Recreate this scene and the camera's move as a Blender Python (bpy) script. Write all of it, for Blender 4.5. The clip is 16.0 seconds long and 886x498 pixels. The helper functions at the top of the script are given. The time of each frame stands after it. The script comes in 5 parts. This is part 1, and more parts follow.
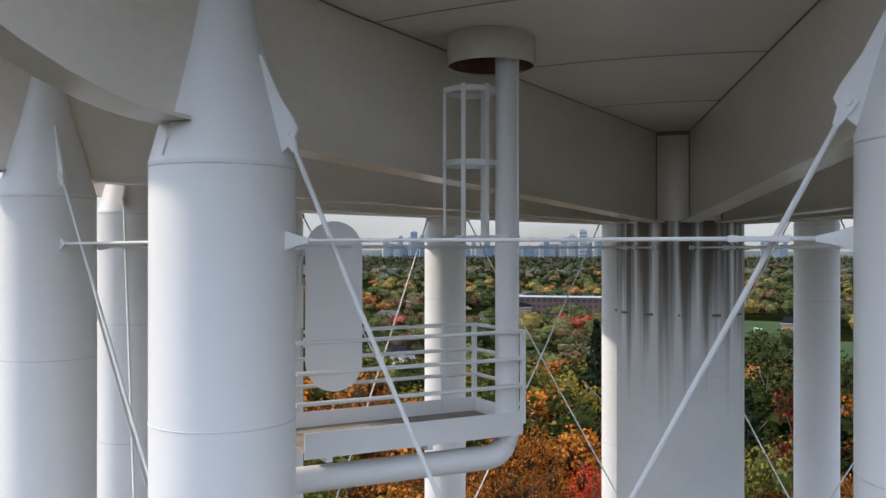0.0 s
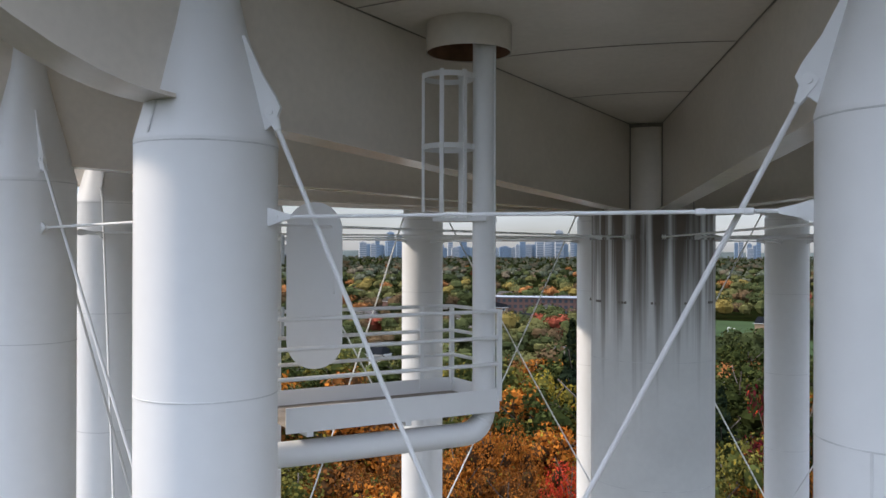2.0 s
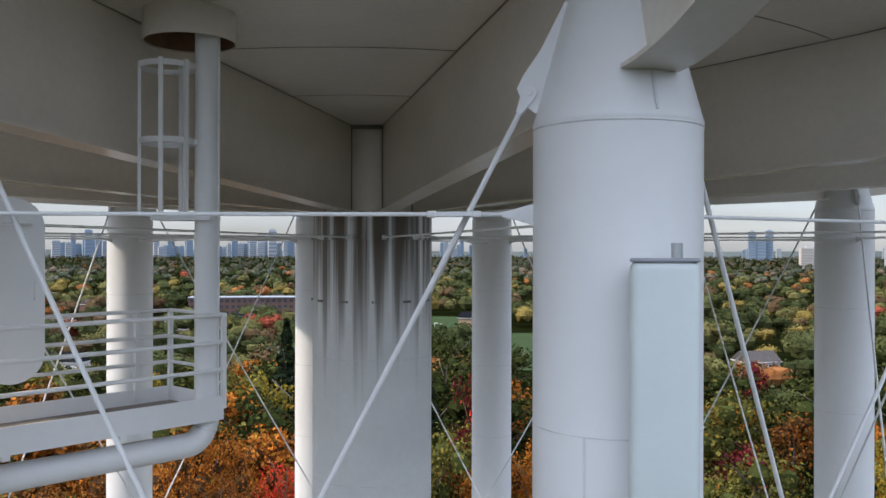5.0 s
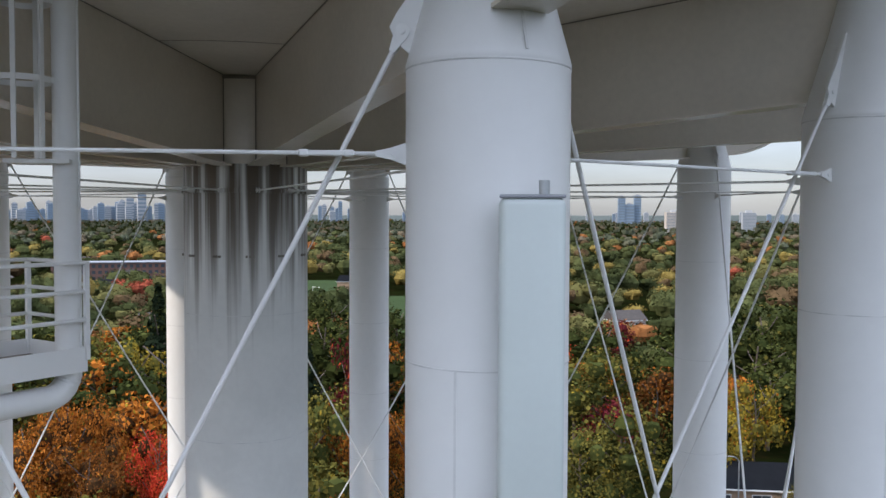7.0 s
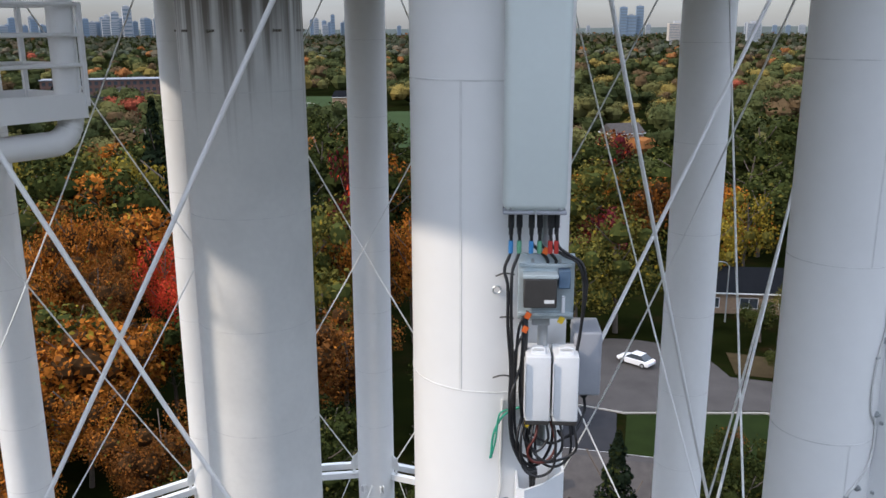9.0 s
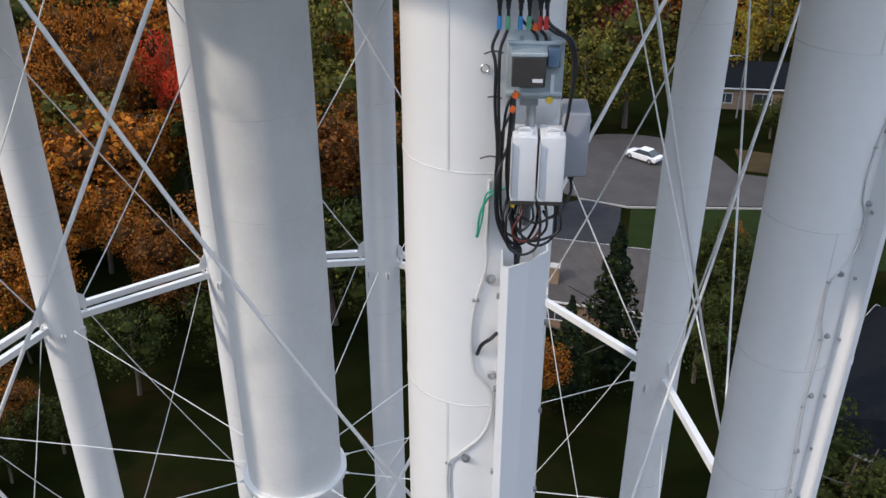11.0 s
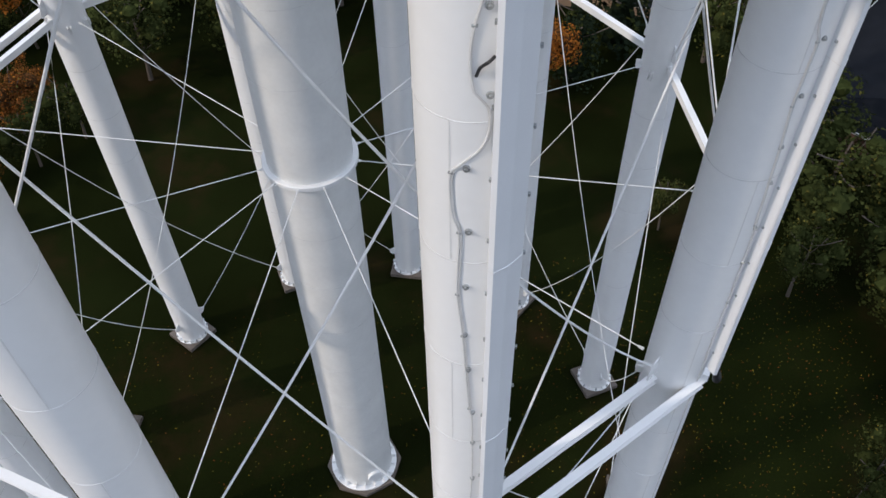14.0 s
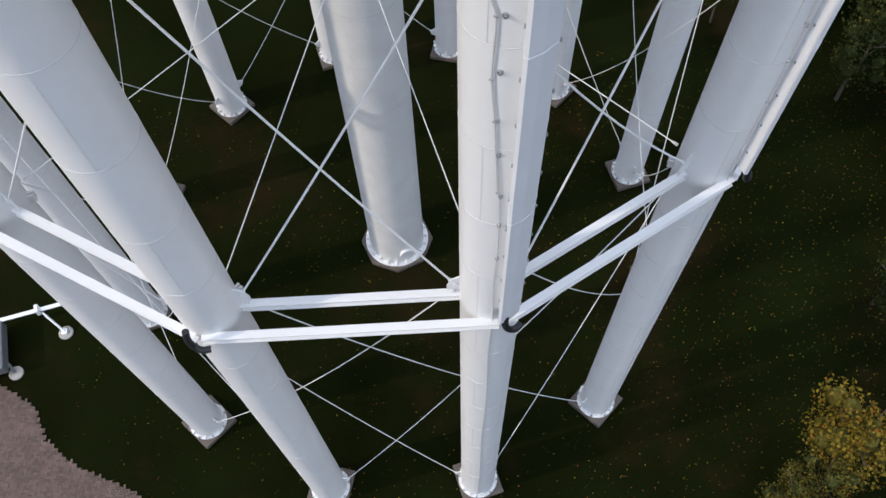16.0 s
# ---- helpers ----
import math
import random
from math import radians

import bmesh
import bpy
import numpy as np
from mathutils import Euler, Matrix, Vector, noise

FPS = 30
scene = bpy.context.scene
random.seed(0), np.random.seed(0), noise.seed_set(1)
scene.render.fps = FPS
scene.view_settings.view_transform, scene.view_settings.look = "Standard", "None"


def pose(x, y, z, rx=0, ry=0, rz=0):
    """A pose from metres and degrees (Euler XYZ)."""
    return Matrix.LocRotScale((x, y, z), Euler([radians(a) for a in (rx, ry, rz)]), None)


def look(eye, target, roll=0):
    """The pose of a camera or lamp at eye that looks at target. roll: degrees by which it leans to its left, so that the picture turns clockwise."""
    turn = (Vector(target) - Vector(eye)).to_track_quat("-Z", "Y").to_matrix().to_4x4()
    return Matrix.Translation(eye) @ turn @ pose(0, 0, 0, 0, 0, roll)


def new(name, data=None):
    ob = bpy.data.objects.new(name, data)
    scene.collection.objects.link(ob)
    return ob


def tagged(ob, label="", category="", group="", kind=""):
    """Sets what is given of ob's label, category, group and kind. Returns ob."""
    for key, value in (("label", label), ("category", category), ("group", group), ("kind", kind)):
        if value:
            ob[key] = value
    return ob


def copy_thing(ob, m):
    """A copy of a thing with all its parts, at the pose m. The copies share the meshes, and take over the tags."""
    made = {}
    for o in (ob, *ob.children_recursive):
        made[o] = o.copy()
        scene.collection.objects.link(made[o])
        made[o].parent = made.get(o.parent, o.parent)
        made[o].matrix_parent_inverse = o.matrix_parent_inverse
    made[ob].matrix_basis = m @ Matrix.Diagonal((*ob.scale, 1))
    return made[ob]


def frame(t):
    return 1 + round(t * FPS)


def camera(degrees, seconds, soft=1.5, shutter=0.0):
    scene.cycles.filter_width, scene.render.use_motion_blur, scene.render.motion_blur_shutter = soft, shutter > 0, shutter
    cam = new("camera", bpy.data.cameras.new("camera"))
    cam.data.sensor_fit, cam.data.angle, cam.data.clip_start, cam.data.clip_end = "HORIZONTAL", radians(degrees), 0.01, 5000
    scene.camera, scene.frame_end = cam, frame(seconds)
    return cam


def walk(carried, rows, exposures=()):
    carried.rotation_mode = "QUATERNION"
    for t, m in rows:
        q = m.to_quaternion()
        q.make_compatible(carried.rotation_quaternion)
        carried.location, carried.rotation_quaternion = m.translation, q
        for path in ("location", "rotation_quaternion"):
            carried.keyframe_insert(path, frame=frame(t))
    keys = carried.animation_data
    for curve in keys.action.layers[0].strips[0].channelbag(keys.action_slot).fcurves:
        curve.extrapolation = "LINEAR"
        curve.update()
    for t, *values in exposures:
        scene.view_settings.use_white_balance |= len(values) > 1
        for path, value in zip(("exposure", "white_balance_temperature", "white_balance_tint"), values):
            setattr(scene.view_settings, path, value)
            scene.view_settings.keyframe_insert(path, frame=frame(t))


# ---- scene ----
# ---------------------------------------------------------------- camera
cam = camera(54.3, 16.0)
walk(cam, [
    (0, pose(2.036, -20.176, 40.722, 90.023, -0.015, 21.068)),
    (0.5, pose(2.131, -20.158, 40.631, 90.026, 0.044, 21.322)),
    (1, pose(2.179, -20.232, 40.526, 90.040, -0.051, 21.505)),
    (1.5, pose(2.153, -20.343, 40.492, 90.081, -0.054, 20.114)),
    (2, pose(2.106, -20.426, 40.472, 90.059, -0.129, 19.519)),
    (2.5, pose(2.058, -20.463, 40.444, 90.076, -0.131, 16.346)),
    (3, pose(2.008, -20.444, 40.444, 90.058, -0.186, 13.433)),
    (3.5, pose(1.963, -20.419, 40.464, 90.068, -0.218, 10.637)),
    (4, pose(1.934, -20.390, 40.459, 90.036, -0.261, 7.747)),
    (4.5, pose(1.920, -20.343, 40.477, 90.036, -0.237, 4.446)),
    (5, pose(1.900, -20.321, 40.493, 90.039, -0.134, 0.687)),
    (7.5, pose(1.958, -20.382, 40.188, 85.384, -0.196, -7.846)),
    (8, pose(1.885, -20.451, 40.045, 81.999, 0.051, -7.830)),
    (8.5, pose(1.866, -20.505, 39.687, 78.833, 0.062, -7.712)),
    (9, pose(1.865, -20.458, 39.382, 75.601, 0.212, -7.595)),
    (9.5, pose(1.943, -20.414, 39.161, 72.249, 0.227, -7.388)),
    (10, pose(2.012, -20.456, 39.061, 68.900, -0.021, -7.103)),
    (12.5, pose(2.085, -20.560, 39.758, 51.514, 0.499, -6.706)),
    (13, pose(2.113, -20.637, 39.847, 47.931, 0.656, -6.808)),
    (13.5, pose(2.130, -20.681, 39.915, 44.382, 0.748, -6.778)),
    (14, pose(2.123, -20.733, 40.016, 40.810, 0.830, -6.709)),
    (14.5, pose(2.085, -20.758, 40.080, 37.262, 0.906, -6.863)),
    (15, pose(2.124, -20.804, 40.146, 33.727, 0.970, -6.649)),
    (15.5, pose(2.158, -20.850, 40.195, 30.226, 1.079, -5.278)),
    (16, pose(2.201, -20.914, 40.214, 26.742, 1.212, -2.860)),
], [(0, 1.19, 6640, 14.5), (5, 1.22, 6640, 14.5), (7.5, 1.10, 6640, 14.5), (10, 0.70, 6640, 14.5), (12.5, 0.48, 6640, 14.5), (16, 0.48, 6640, 14.5)])

# ---------------------------------------------------------------- daylight
SUN_AZ, SUN_EL = 195.0, 34.0          # degrees, counter-clockwise from +x
world = bpy.data.worlds.new("daylight")
scene.world = world
world.use_nodes = True
wn = world.node_tree
sky = wn.nodes.new("ShaderNodeTexSky")
sky.sky_type, sky.sun_disc = "NISHITA", False
sky.sun_elevation, sky.sun_rotation = radians(SUN_EL), radians(90 - SUN_AZ)
sky.air_density, sky.dust_density = 1.0, 0.6
# thin high cloud: an overcast layer that brightens towards the zenith, over the clear sky
wco = wn.nodes.new("ShaderNodeTexCoord")
wsep = wn.nodes.new("ShaderNodeSeparateXYZ")
wn.links.new(wco.outputs["Generated"], wsep.inputs[0])
wclamp = wn.nodes.new("ShaderNodeMath")
wclamp.operation = "MAXIMUM"
wn.links.new(wsep.outputs[2], wclamp.inputs[0])
wclamp.inputs[1].default_value = 0.0
wgrad = wn.nodes.new("ShaderNodeMath")
wgrad.operation = "MULTIPLY_ADD"
wn.links.new(wclamp.outputs[0], wgrad.inputs[0])
wgrad.inputs[1].default_value, wgrad.inputs[2].default_value = 5.6, 0.58
wnoise = wn.nodes.new("ShaderNodeTexNoise")
wnoise.inputs["Scale"].default_value, wnoise.inputs["Detail"].default_value = 5.0, 6
wmap = wn.nodes.new("ShaderNodeMapping")
wmap.inputs["Scale"].default_value = (1, 1, 5)
wn.links.new(wco.outputs["Generated"], wmap.inputs[0])
wn.links.new(wmap.outputs[0], wnoise.inputs["Vector"])
wcloud = wn.nodes.new("ShaderNodeMapRange")
wn.links.new(wnoise.outputs["Fac"], wcloud.inputs["Value"])
wcloud.inputs["From Min"].default_value, wcloud.inputs["From Max"].default_value = 0.3, 0.7
wcloud.inputs["To Min"].default_value, wcloud.inputs["To Max"].default_value = 0.8, 1.2
wlevel = wn.nodes.new("ShaderNodeMath")
wlevel.operation = "MULTIPLY"
wn.links.new(wgrad.outputs[0], wlevel.inputs[0])
wn.links.new(wcloud.outputs[0], wlevel.inputs[1])
wcol = wn.nodes.new("ShaderNodeMix")
wcol.data_type, wcol.blend_type = "RGBA", "MULTIPLY"
wcol.inputs["Factor"].default_value = 1.0
wcol.inputs["A"].default_value = (1.49, 1.75, 2.15, 1)
wn.links.new(wlevel.outputs[0], wcol.inputs["B"])
wmix = wn.nodes.new("ShaderNodeMix")
wmix.data_type = "RGBA"
wmix.inputs["Factor"].default_value = 0.85
wn.links.new(sky.outputs[0], wmix.inputs["A"])
wn.links.new(wcol.outputs["Result"], wmix.inputs["B"])
wn.links.new(wmix.outputs["Result"], wn.nodes["Background"].inputs[0])
wn.nodes["Background"].inputs[1].default_value = 0.15
sun = new("sun", bpy.data.lights.new("sun", "SUN"))
sun.data.energy, sun.data.angle, sun.data.color = 1.45, radians(1.2), (1.0, 0.91, 0.78)
a, e = radians(SUN_AZ), radians(SUN_EL)
sun.matrix_world = look((60 * math.cos(a), 60 * math.sin(a), 60 * math.tan(e)), (0, 0, 0))


# ---------------------------------------------------------------- materials
def material(name, colour, rough=0.5, metal=0.0, vary=0.12, scale=1.0, bump=0.0, fine=40.0, random_tint=0.0, island=0.0, spec=0.5):
    """A surface with two scales of variation, in metres."""
    m = bpy.data.materials.new(name)
    m.use_nodes = True
    t = m.node_tree
    b = t.nodes["Principled BSDF"]
    b.inputs["Roughness"].default_value, b.inputs["Metallic"].default_value = rough, metal
    b.inputs["Specular IOR Level"].default_value = spec
    co = t.nodes.new("ShaderNodeTexCoord")
    n1, n2 = t.nodes.new("ShaderNodeTexNoise"), t.nodes.new("ShaderNodeTexNoise")
    n1.inputs["Scale"].default_value, n2.inputs["Scale"].default_value = scale, fine
    n1.inputs["Detail"].default_value = 4
    for n in (n1, n2):
        t.links.new(co.outputs["Object"], n.inputs["Vector"])
    mix = t.nodes.new("ShaderNodeMath")
    mix.operation = "MULTIPLY_ADD"
    t.links.new(n2.outputs["Fac"], mix.inputs[0])
    mix.inputs[1].default_value = 0.35
    t.links.new(n1.outputs["Fac"], mix.inputs[2])
    rng = t.nodes.new("ShaderNodeMapRange")
    t.links.new(mix.outputs[0], rng.inputs["Value"])
    rng.inputs["From Min"].default_value, rng.inputs["From Max"].default_value = 0.3, 1.05
    rng.inputs["To Min"].default_value, rng.inputs["To Max"].default_value = 1 - vary, 1 + vary
    hsv = t.nodes.new("ShaderNodeHueSaturation")
    hsv.inputs["Color"].default_value = (*colour, 1)
    val = rng.outputs[0]
    for amount, node, socket in ((random_tint, "ShaderNodeObjectInfo", "Random"), (island, "ShaderNodeNewGeometry", "Random Per Island")):
        if amount:
            src = t.nodes.new(node)
            r2 = t.nodes.new("ShaderNodeMapRange")
            t.links.new(src.outputs[socket], r2.inputs["Value"])
            r2.inputs["To Min"].default_value, r2.inputs["To Max"].default_value = 1 - amount, 1 + amount
            mm = t.nodes.new("ShaderNodeMath")
            mm.operation = "MULTIPLY"
            t.links.new(val, mm.inputs[0])
            t.links.new(r2.outputs[0], mm.inputs[1])
            val = mm.outputs[0]
    t.links.new(val, hsv.inputs["Value"])
    t.links.new(hsv.outputs[0], b.inputs["Base Color"])
    if bump:
        bp = t.nodes.new("ShaderNodeBump")
        bp.inputs["Strength"].default_value, bp.inputs["Distance"].default_value = bump, 0.02
        t.links.new(mix.outputs[0], bp.inputs["Height"])
        t.links.new(bp.outputs[0], b.inputs["Normal"])
    return m


def mixed_in(m, colour, build):
    """Lays a second colour over a material where build(tree, coords) gives a factor."""
    t = m.node_tree
    b = t.nodes["Principled BSDF"]
    old = b.inputs["Base Color"].links[0].from_socket
    mx = t.nodes.new("ShaderNodeMix")
    mx.data_type = "RGBA"
    co = t.nodes.new("ShaderNodeTexCoord")
    t.links.new(build(t, co.outputs["Object"]), mx.inputs["Factor"])
    t.links.new(old, mx.inputs["A"])
    mx.inputs["B"].default_value = (*colour, 1)
    t.links.new(mx.outputs["Result"], b.inputs["Base Color"])
    return m


def math_node(t, op, a, b=None, clamp=False):
    n = t.nodes.new("ShaderNodeMath")
    n.operation, n.use_clamp = op, clamp
    for k, v in enumerate((a, b)):
        if v is None:
            continue
        if isinstance(v, (int, float)):
            n.inputs[k].default_value = v
        else:
            t.links.new(v, n.inputs[k])
    return n.outputs[0]


def ramp01(t, v, lo, hi):
    n = t.nodes.new("ShaderNodeMapRange")
    n.interpolation_type = "SMOOTHSTEP"
    t.links.new(v, n.inputs["Value"])
    n.inputs["From Min"].default_value, n.inputs["From Max"].default_value = lo, hi
    return n.outputs[0]


def streaks(low, high, cut, around):
    """Rust and dirt runs that start at the height high and fade out at low; around: runs per turn."""
    def build(t, co):
        sep = t.nodes.new("ShaderNodeSeparateXYZ")
        t.links.new(co, sep.inputs[0])
        ang = math_node(t, "ARCTAN2", sep.outputs[1], sep.outputs[0])
        com = t.nodes.new("ShaderNodeCombineXYZ")
        t.links.new(math_node(t, "MULTIPLY", ang, around), com.inputs[0])
        t.links.new(math_node(t, "MULTIPLY", sep.outputs[2], 0.10), com.inputs[1])
        n = t.nodes.new("ShaderNodeTexNoise")
        n.inputs["Scale"].default_value, n.inputs["Detail"].default_value = 1.0, 5
        t.links.new(com.outputs[0], n.inputs["Vector"])
        fall = math_node(t, "MULTIPLY", ramp01(t, sep.outputs[2], low, high), math_node(t, "LESS_THAN", sep.outputs[2], high + 0.24))
        thick = math_node(t, "ADD", n.outputs["Fac"], math_node(t, "MULTIPLY", fall, 0.30))
        return math_node(t, "MULTIPLY", ramp01(t, thick, cut, cut + 0.24), math_node(t, "POWER", fall, 0.7))
    return build


WHITE = (0.80, 0.80, 0.79)
paint = material("white_tower_paint", WHITE, 0.42, vary=0.05, scale=0.5, fine=6, bump=0.02)
paint_leg = material("white_leg_paint", WHITE, 0.38, vary=0.05, scale=0.35, fine=5, bump=0.02)
paint_riser = mixed_in(material("stained_riser_paint", (0.72, 0.72, 0.70), 0.42, vary=0.10, scale=0.8, fine=7, bump=0.02),
                       (0.085, 0.058, 0.034), streaks(36.2, 41.1, 0.60, 6.2))
# white underside paint, warm bounce light from the ground put into its tone
paint_under = material("bounce_toned_soffit_paint", (0.75, 0.685, 0.60), 0.24, vary=0.14, scale=0.45, fine=9, bump=0.04)
seam_dark = material("weathered_weld", (0.22, 0.20, 0.17), 0.7, vary=0.3, scale=6)
seam_grey = material("grey_weld", (0.64, 0.64, 0.63), 0.7, vary=0.35, scale=3)
seam_light = material("painted_weld", (0.70, 0.70, 0.69), 0.6, vary=0.1, scale=4)
steel = material("galvanised_steel", (0.42, 0.44, 0.45), 0.42, 0.7, vary=0.15, scale=5)
black = material("black_cable", (0.018, 0.018, 0.020), 0.45, vary=0.2, scale=8)
concrete = material("concrete", (0.11, 0.09, 0.075), 0.9, vary=0.25, scale=2.5, bump=0.3, fine=30)
# grass green pulled near black: the shade on the ground is in this colour
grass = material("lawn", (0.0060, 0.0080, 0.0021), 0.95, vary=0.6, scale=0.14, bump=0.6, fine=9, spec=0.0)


def patches(scale, lo, hi, amount):
    """Uneven patches with soft borders, scale to the metre."""
    def build(t, co):
        n = t.nodes.new("ShaderNodeTexNoise")
        n.inputs["Scale"].default_value, n.inputs["Detail"].default_value, n.inputs["Roughness"].default_value = scale, 7, 0.65
        t.links.new(co, n.inputs["Vector"])
        return math_node(t, "MULTIPLY", ramp01(t, n.outputs["Fac"], lo, hi), amount)
    return build


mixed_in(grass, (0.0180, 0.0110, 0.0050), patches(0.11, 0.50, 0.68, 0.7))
bark = material("bark", (0.09, 0.07, 0.055), 0.95, vary=0.3, scale=4, bump=0.6)


# ---------------------------------------------------------------- mesh helpers
def mesh_object(name, bm, mat, smooth=True, angle=22):
    me = bpy.data.meshes.new(name)
    bmesh.ops.recalc_face_normals(bm, faces=bm.faces)
    bm.to_mesh(me)
    bm.free()
    for m in (mat if isinstance(mat, (list, tuple)) else [mat]):
        me.materials.append(m)
    if smooth:
        me.shade_smooth()
        me.set_sharp_from_angle(angle=radians(angle))
    return new(name, me)


def part(name, bm, mat, parent, label="", smooth=True):
    ob = mesh_object(name, bm, mat, smooth)
    ob.parent = parent
    if label:
        tagged(ob, label)
    return ob


def shared(name, ob, parent, m=None):
    """Another part on the mesh of ob."""
    c = new(name, ob.data)
    c.parent = parent
    if m is not None:
        c.matrix_basis = m
    return c


def empty(name, m=None):
    ob = new(name)
    ob.empty_display_size = 0.3
    if m is not None:
        ob.matrix_basis = m
    return ob


def box(bm, size, m=Matrix(), bevel=0.0, seg=2):
    r = bmesh.ops.create_cube(bm, size=1.0, matrix=m @ Matrix.Diagonal((*size, 1)))
    if bevel:
        vs = set(r["verts"])
        es = [x for x in bm.edges if x.verts[0] in vs]
        bmesh.ops.bevel(bm, geom=es, offset=bevel, segments=seg, affect="EDGES", profile=0.5)
    return bm


def lathe(bm, profile, n=48, m=Matrix(), close=False):
    """Turns (r, z) points round z."""
    rings = []
    for r, z in profile:
        if r < 1e-6:
            rings.append([bm.verts.new(m @ Vector((0, 0, z)))] * n)
        else:
            rings.append([bm.verts.new(m @ Vector((r * math.cos(2 * math.pi * k / n), r * math.sin(2 * math.pi * k / n), z))) for k in range(n)])
    pairs = list(zip(rings, rings[1:])) + ([(rings[-1], rings[0])] if close else [])
    for p, q in pairs:
        for k in range(n):
            vs = []
            for v in (p[k], p[(k + 1) % n], q[(k + 1) % n], q[k]):
                if v not in vs:
                    vs.append(v)
            if len(vs) > 2:
                bm.faces.new(vs)
    return bm


def tube(bm, points, r, n=8, caps=True):
    """A round bar or cable along points."""
    pts = [Vector(p) for p in points]
    rings, up = [], Vector((0.123, 0.456, 0.88)).normalized()
    for i, p in enumerate(pts):
        d = (pts[min(i + 1, len(pts) - 1)] - pts[max(i - 1, 0)]).normalized()
        u = (up - d * up.dot(d))
        u = u.normalized() if u.length > 0.05 else d.orthogonal().normalized()
        v = d.cross(u)
        rings.append([bm.verts.new(p + (u * math.cos(2 * math.pi * k / n) + v * math.sin(2 * math.pi * k / n)) * r) for k in range(n)])
    for p, q in zip(rings, rings[1:]):
        for k in range(n):
            bm.faces.new((p[k], p[(k + 1) % n], q[(k + 1) % n], q[k]))
    if caps:
        bm.faces.new(rings[0][::-1])
        bm.faces.new(rings[-1])
    return bm


def plate(bm, outline, thick, m=Matrix()):
    """A flat plate from an outline in its local x, z; its thickness is along local y."""
    f = [bm.verts.new(m @ Vector((x, -thick / 2, z))) for x, z in outline]
    b = [bm.verts.new(m @ Vector((x, thick / 2, z))) for x, z in outline]
    n = len(f)
    bm.faces.new(f)
    bm.faces.new(b[::-1])
    for k in range(n):
        bm.faces.new((f[k], b[k], b[(k + 1) % n], f[(k + 1) % n]))
    return bm


def B():
    return bmesh.new()


def smooth_path(points, steps=6):
    """Catmull-Rom through points."""
    p = [Vector(q) for q in points]
    p = [2 * p[0] - p[1], *p, 2 * p[-1] - p[-2]]
    out = []
    for i in range(1, len(p) - 2):
        for k in range(steps):
            t = k / steps
            out.append(0.5 * (2 * p[i] + (p[i + 1] - p[i - 1]) * t + (2 * p[i - 1] - 5 * p[i] + 4 * p[i + 1] - p[i + 2]) * t * t
                              + (3 * p[i] - p[i - 1] - 3 * p[i + 1] + p[i + 2]) * t ** 3))
    return out + [p[-2]]


def turn_z(deg):
    return Matrix.Rotation(radians(deg), 4, "Z")


# ---------------------------------------------------------------- water tower
R_RING, R_LEG, R_RISER = 13.0, 0.748, 1.39
AZ = [15 + 30 * k for k in range(12)]
tower = tagged(empty("water_tower"), "white painted steel water tower on twelve round legs", "water tower")


def ring_point(az, r=R_RING, z=0.0):
    return Vector((r * math.cos(radians(az)), r * math.sin(radians(az)), z))


def seam_profile(z0, z1, r, seams):
    return [(r, z) for z in (z0, *sorted(seams), z1)]


def weld_ring(r, z):
    """Thin raised bead round a pipe."""
    return lathe(B(), [(r - 0.01, z - 0.009), (r + 0.005, z - 0.006), (r + 0.005, z + 0.006), (r - 0.01, z + 0.009)], 72, close=True)


# one leg: shell with welds and cone, base flange, anchor bolts, pier
SEAMS = [38.95, 36.16, 33.5, 31.0, 28.5, 26.0, 23.6, 18.9, 16.4, 13.9, 11.4, 8.9, 6.4, 3.9]
CONE = [(0.748, 41.57), (0.752, 41.59), (0.752, 41.61), (0.745, 41.63), (0.60, 42.16), (0.42, 42.80), (0.27, 43.45), (0.2, 44.1)]
leg = part("leg", lathe(B(), [(0, 0.30)] + seam_profile(0.30, 41.55, R_LEG, SEAMS) + CONE, 72), paint_leg, tower)
leg.matrix_basis = Matrix.Translation(ring_point(AZ[0])) @ turn_z(AZ[0])
beads = [part("weld_seam", weld_ring(R_LEG, z), seam_grey, leg) for z in SEAMS]
beads.append(part("weld_seam", lathe(B(), [(0.745, 41.550), (0.754, 41.556), (0.754, 41.566), (0.745, 41.571)], 72, close=True), seam_grey, leg))
ups, welds = SEAMS + [0.4], []
for k in range(len(SEAMS)):
    az = -0.80 if k % 2 == 0 else 0.45
    welds.append(part("vertical_weld", box(B(), (0.012, 0.022, ups[k] - ups[k + 1]), Matrix.Rotation(az, 4, "Z") @ Matrix.Translation((R_LEG, 0, (ups[k] + ups[k + 1]) / 2))), seam_light, leg))
welds.append(part("vertical_weld", box(B(), (0.012, 0.024, 0.45), Matrix.Translation((R_LEG - 0.06, 0, 41.86)) @ Matrix.Rotation(radians(-17), 4, "Y")), seam_light, leg))
bm = lathe(B(), [(0.7, 0.24), (0.88, 0.24), (0.88, 0.28), (0.7, 0.28)], 48, close=True)
for k in range(8):
    q = Matrix.Rotation(2 * math.pi * k / 8, 4, "Z")
    box(bm, (0.16, 0.025, 0.22), q @ Matrix.Translation((0.82, 0, 0.41)))
base_flange = part("base_flange", bm, paint, leg)
bolts = []
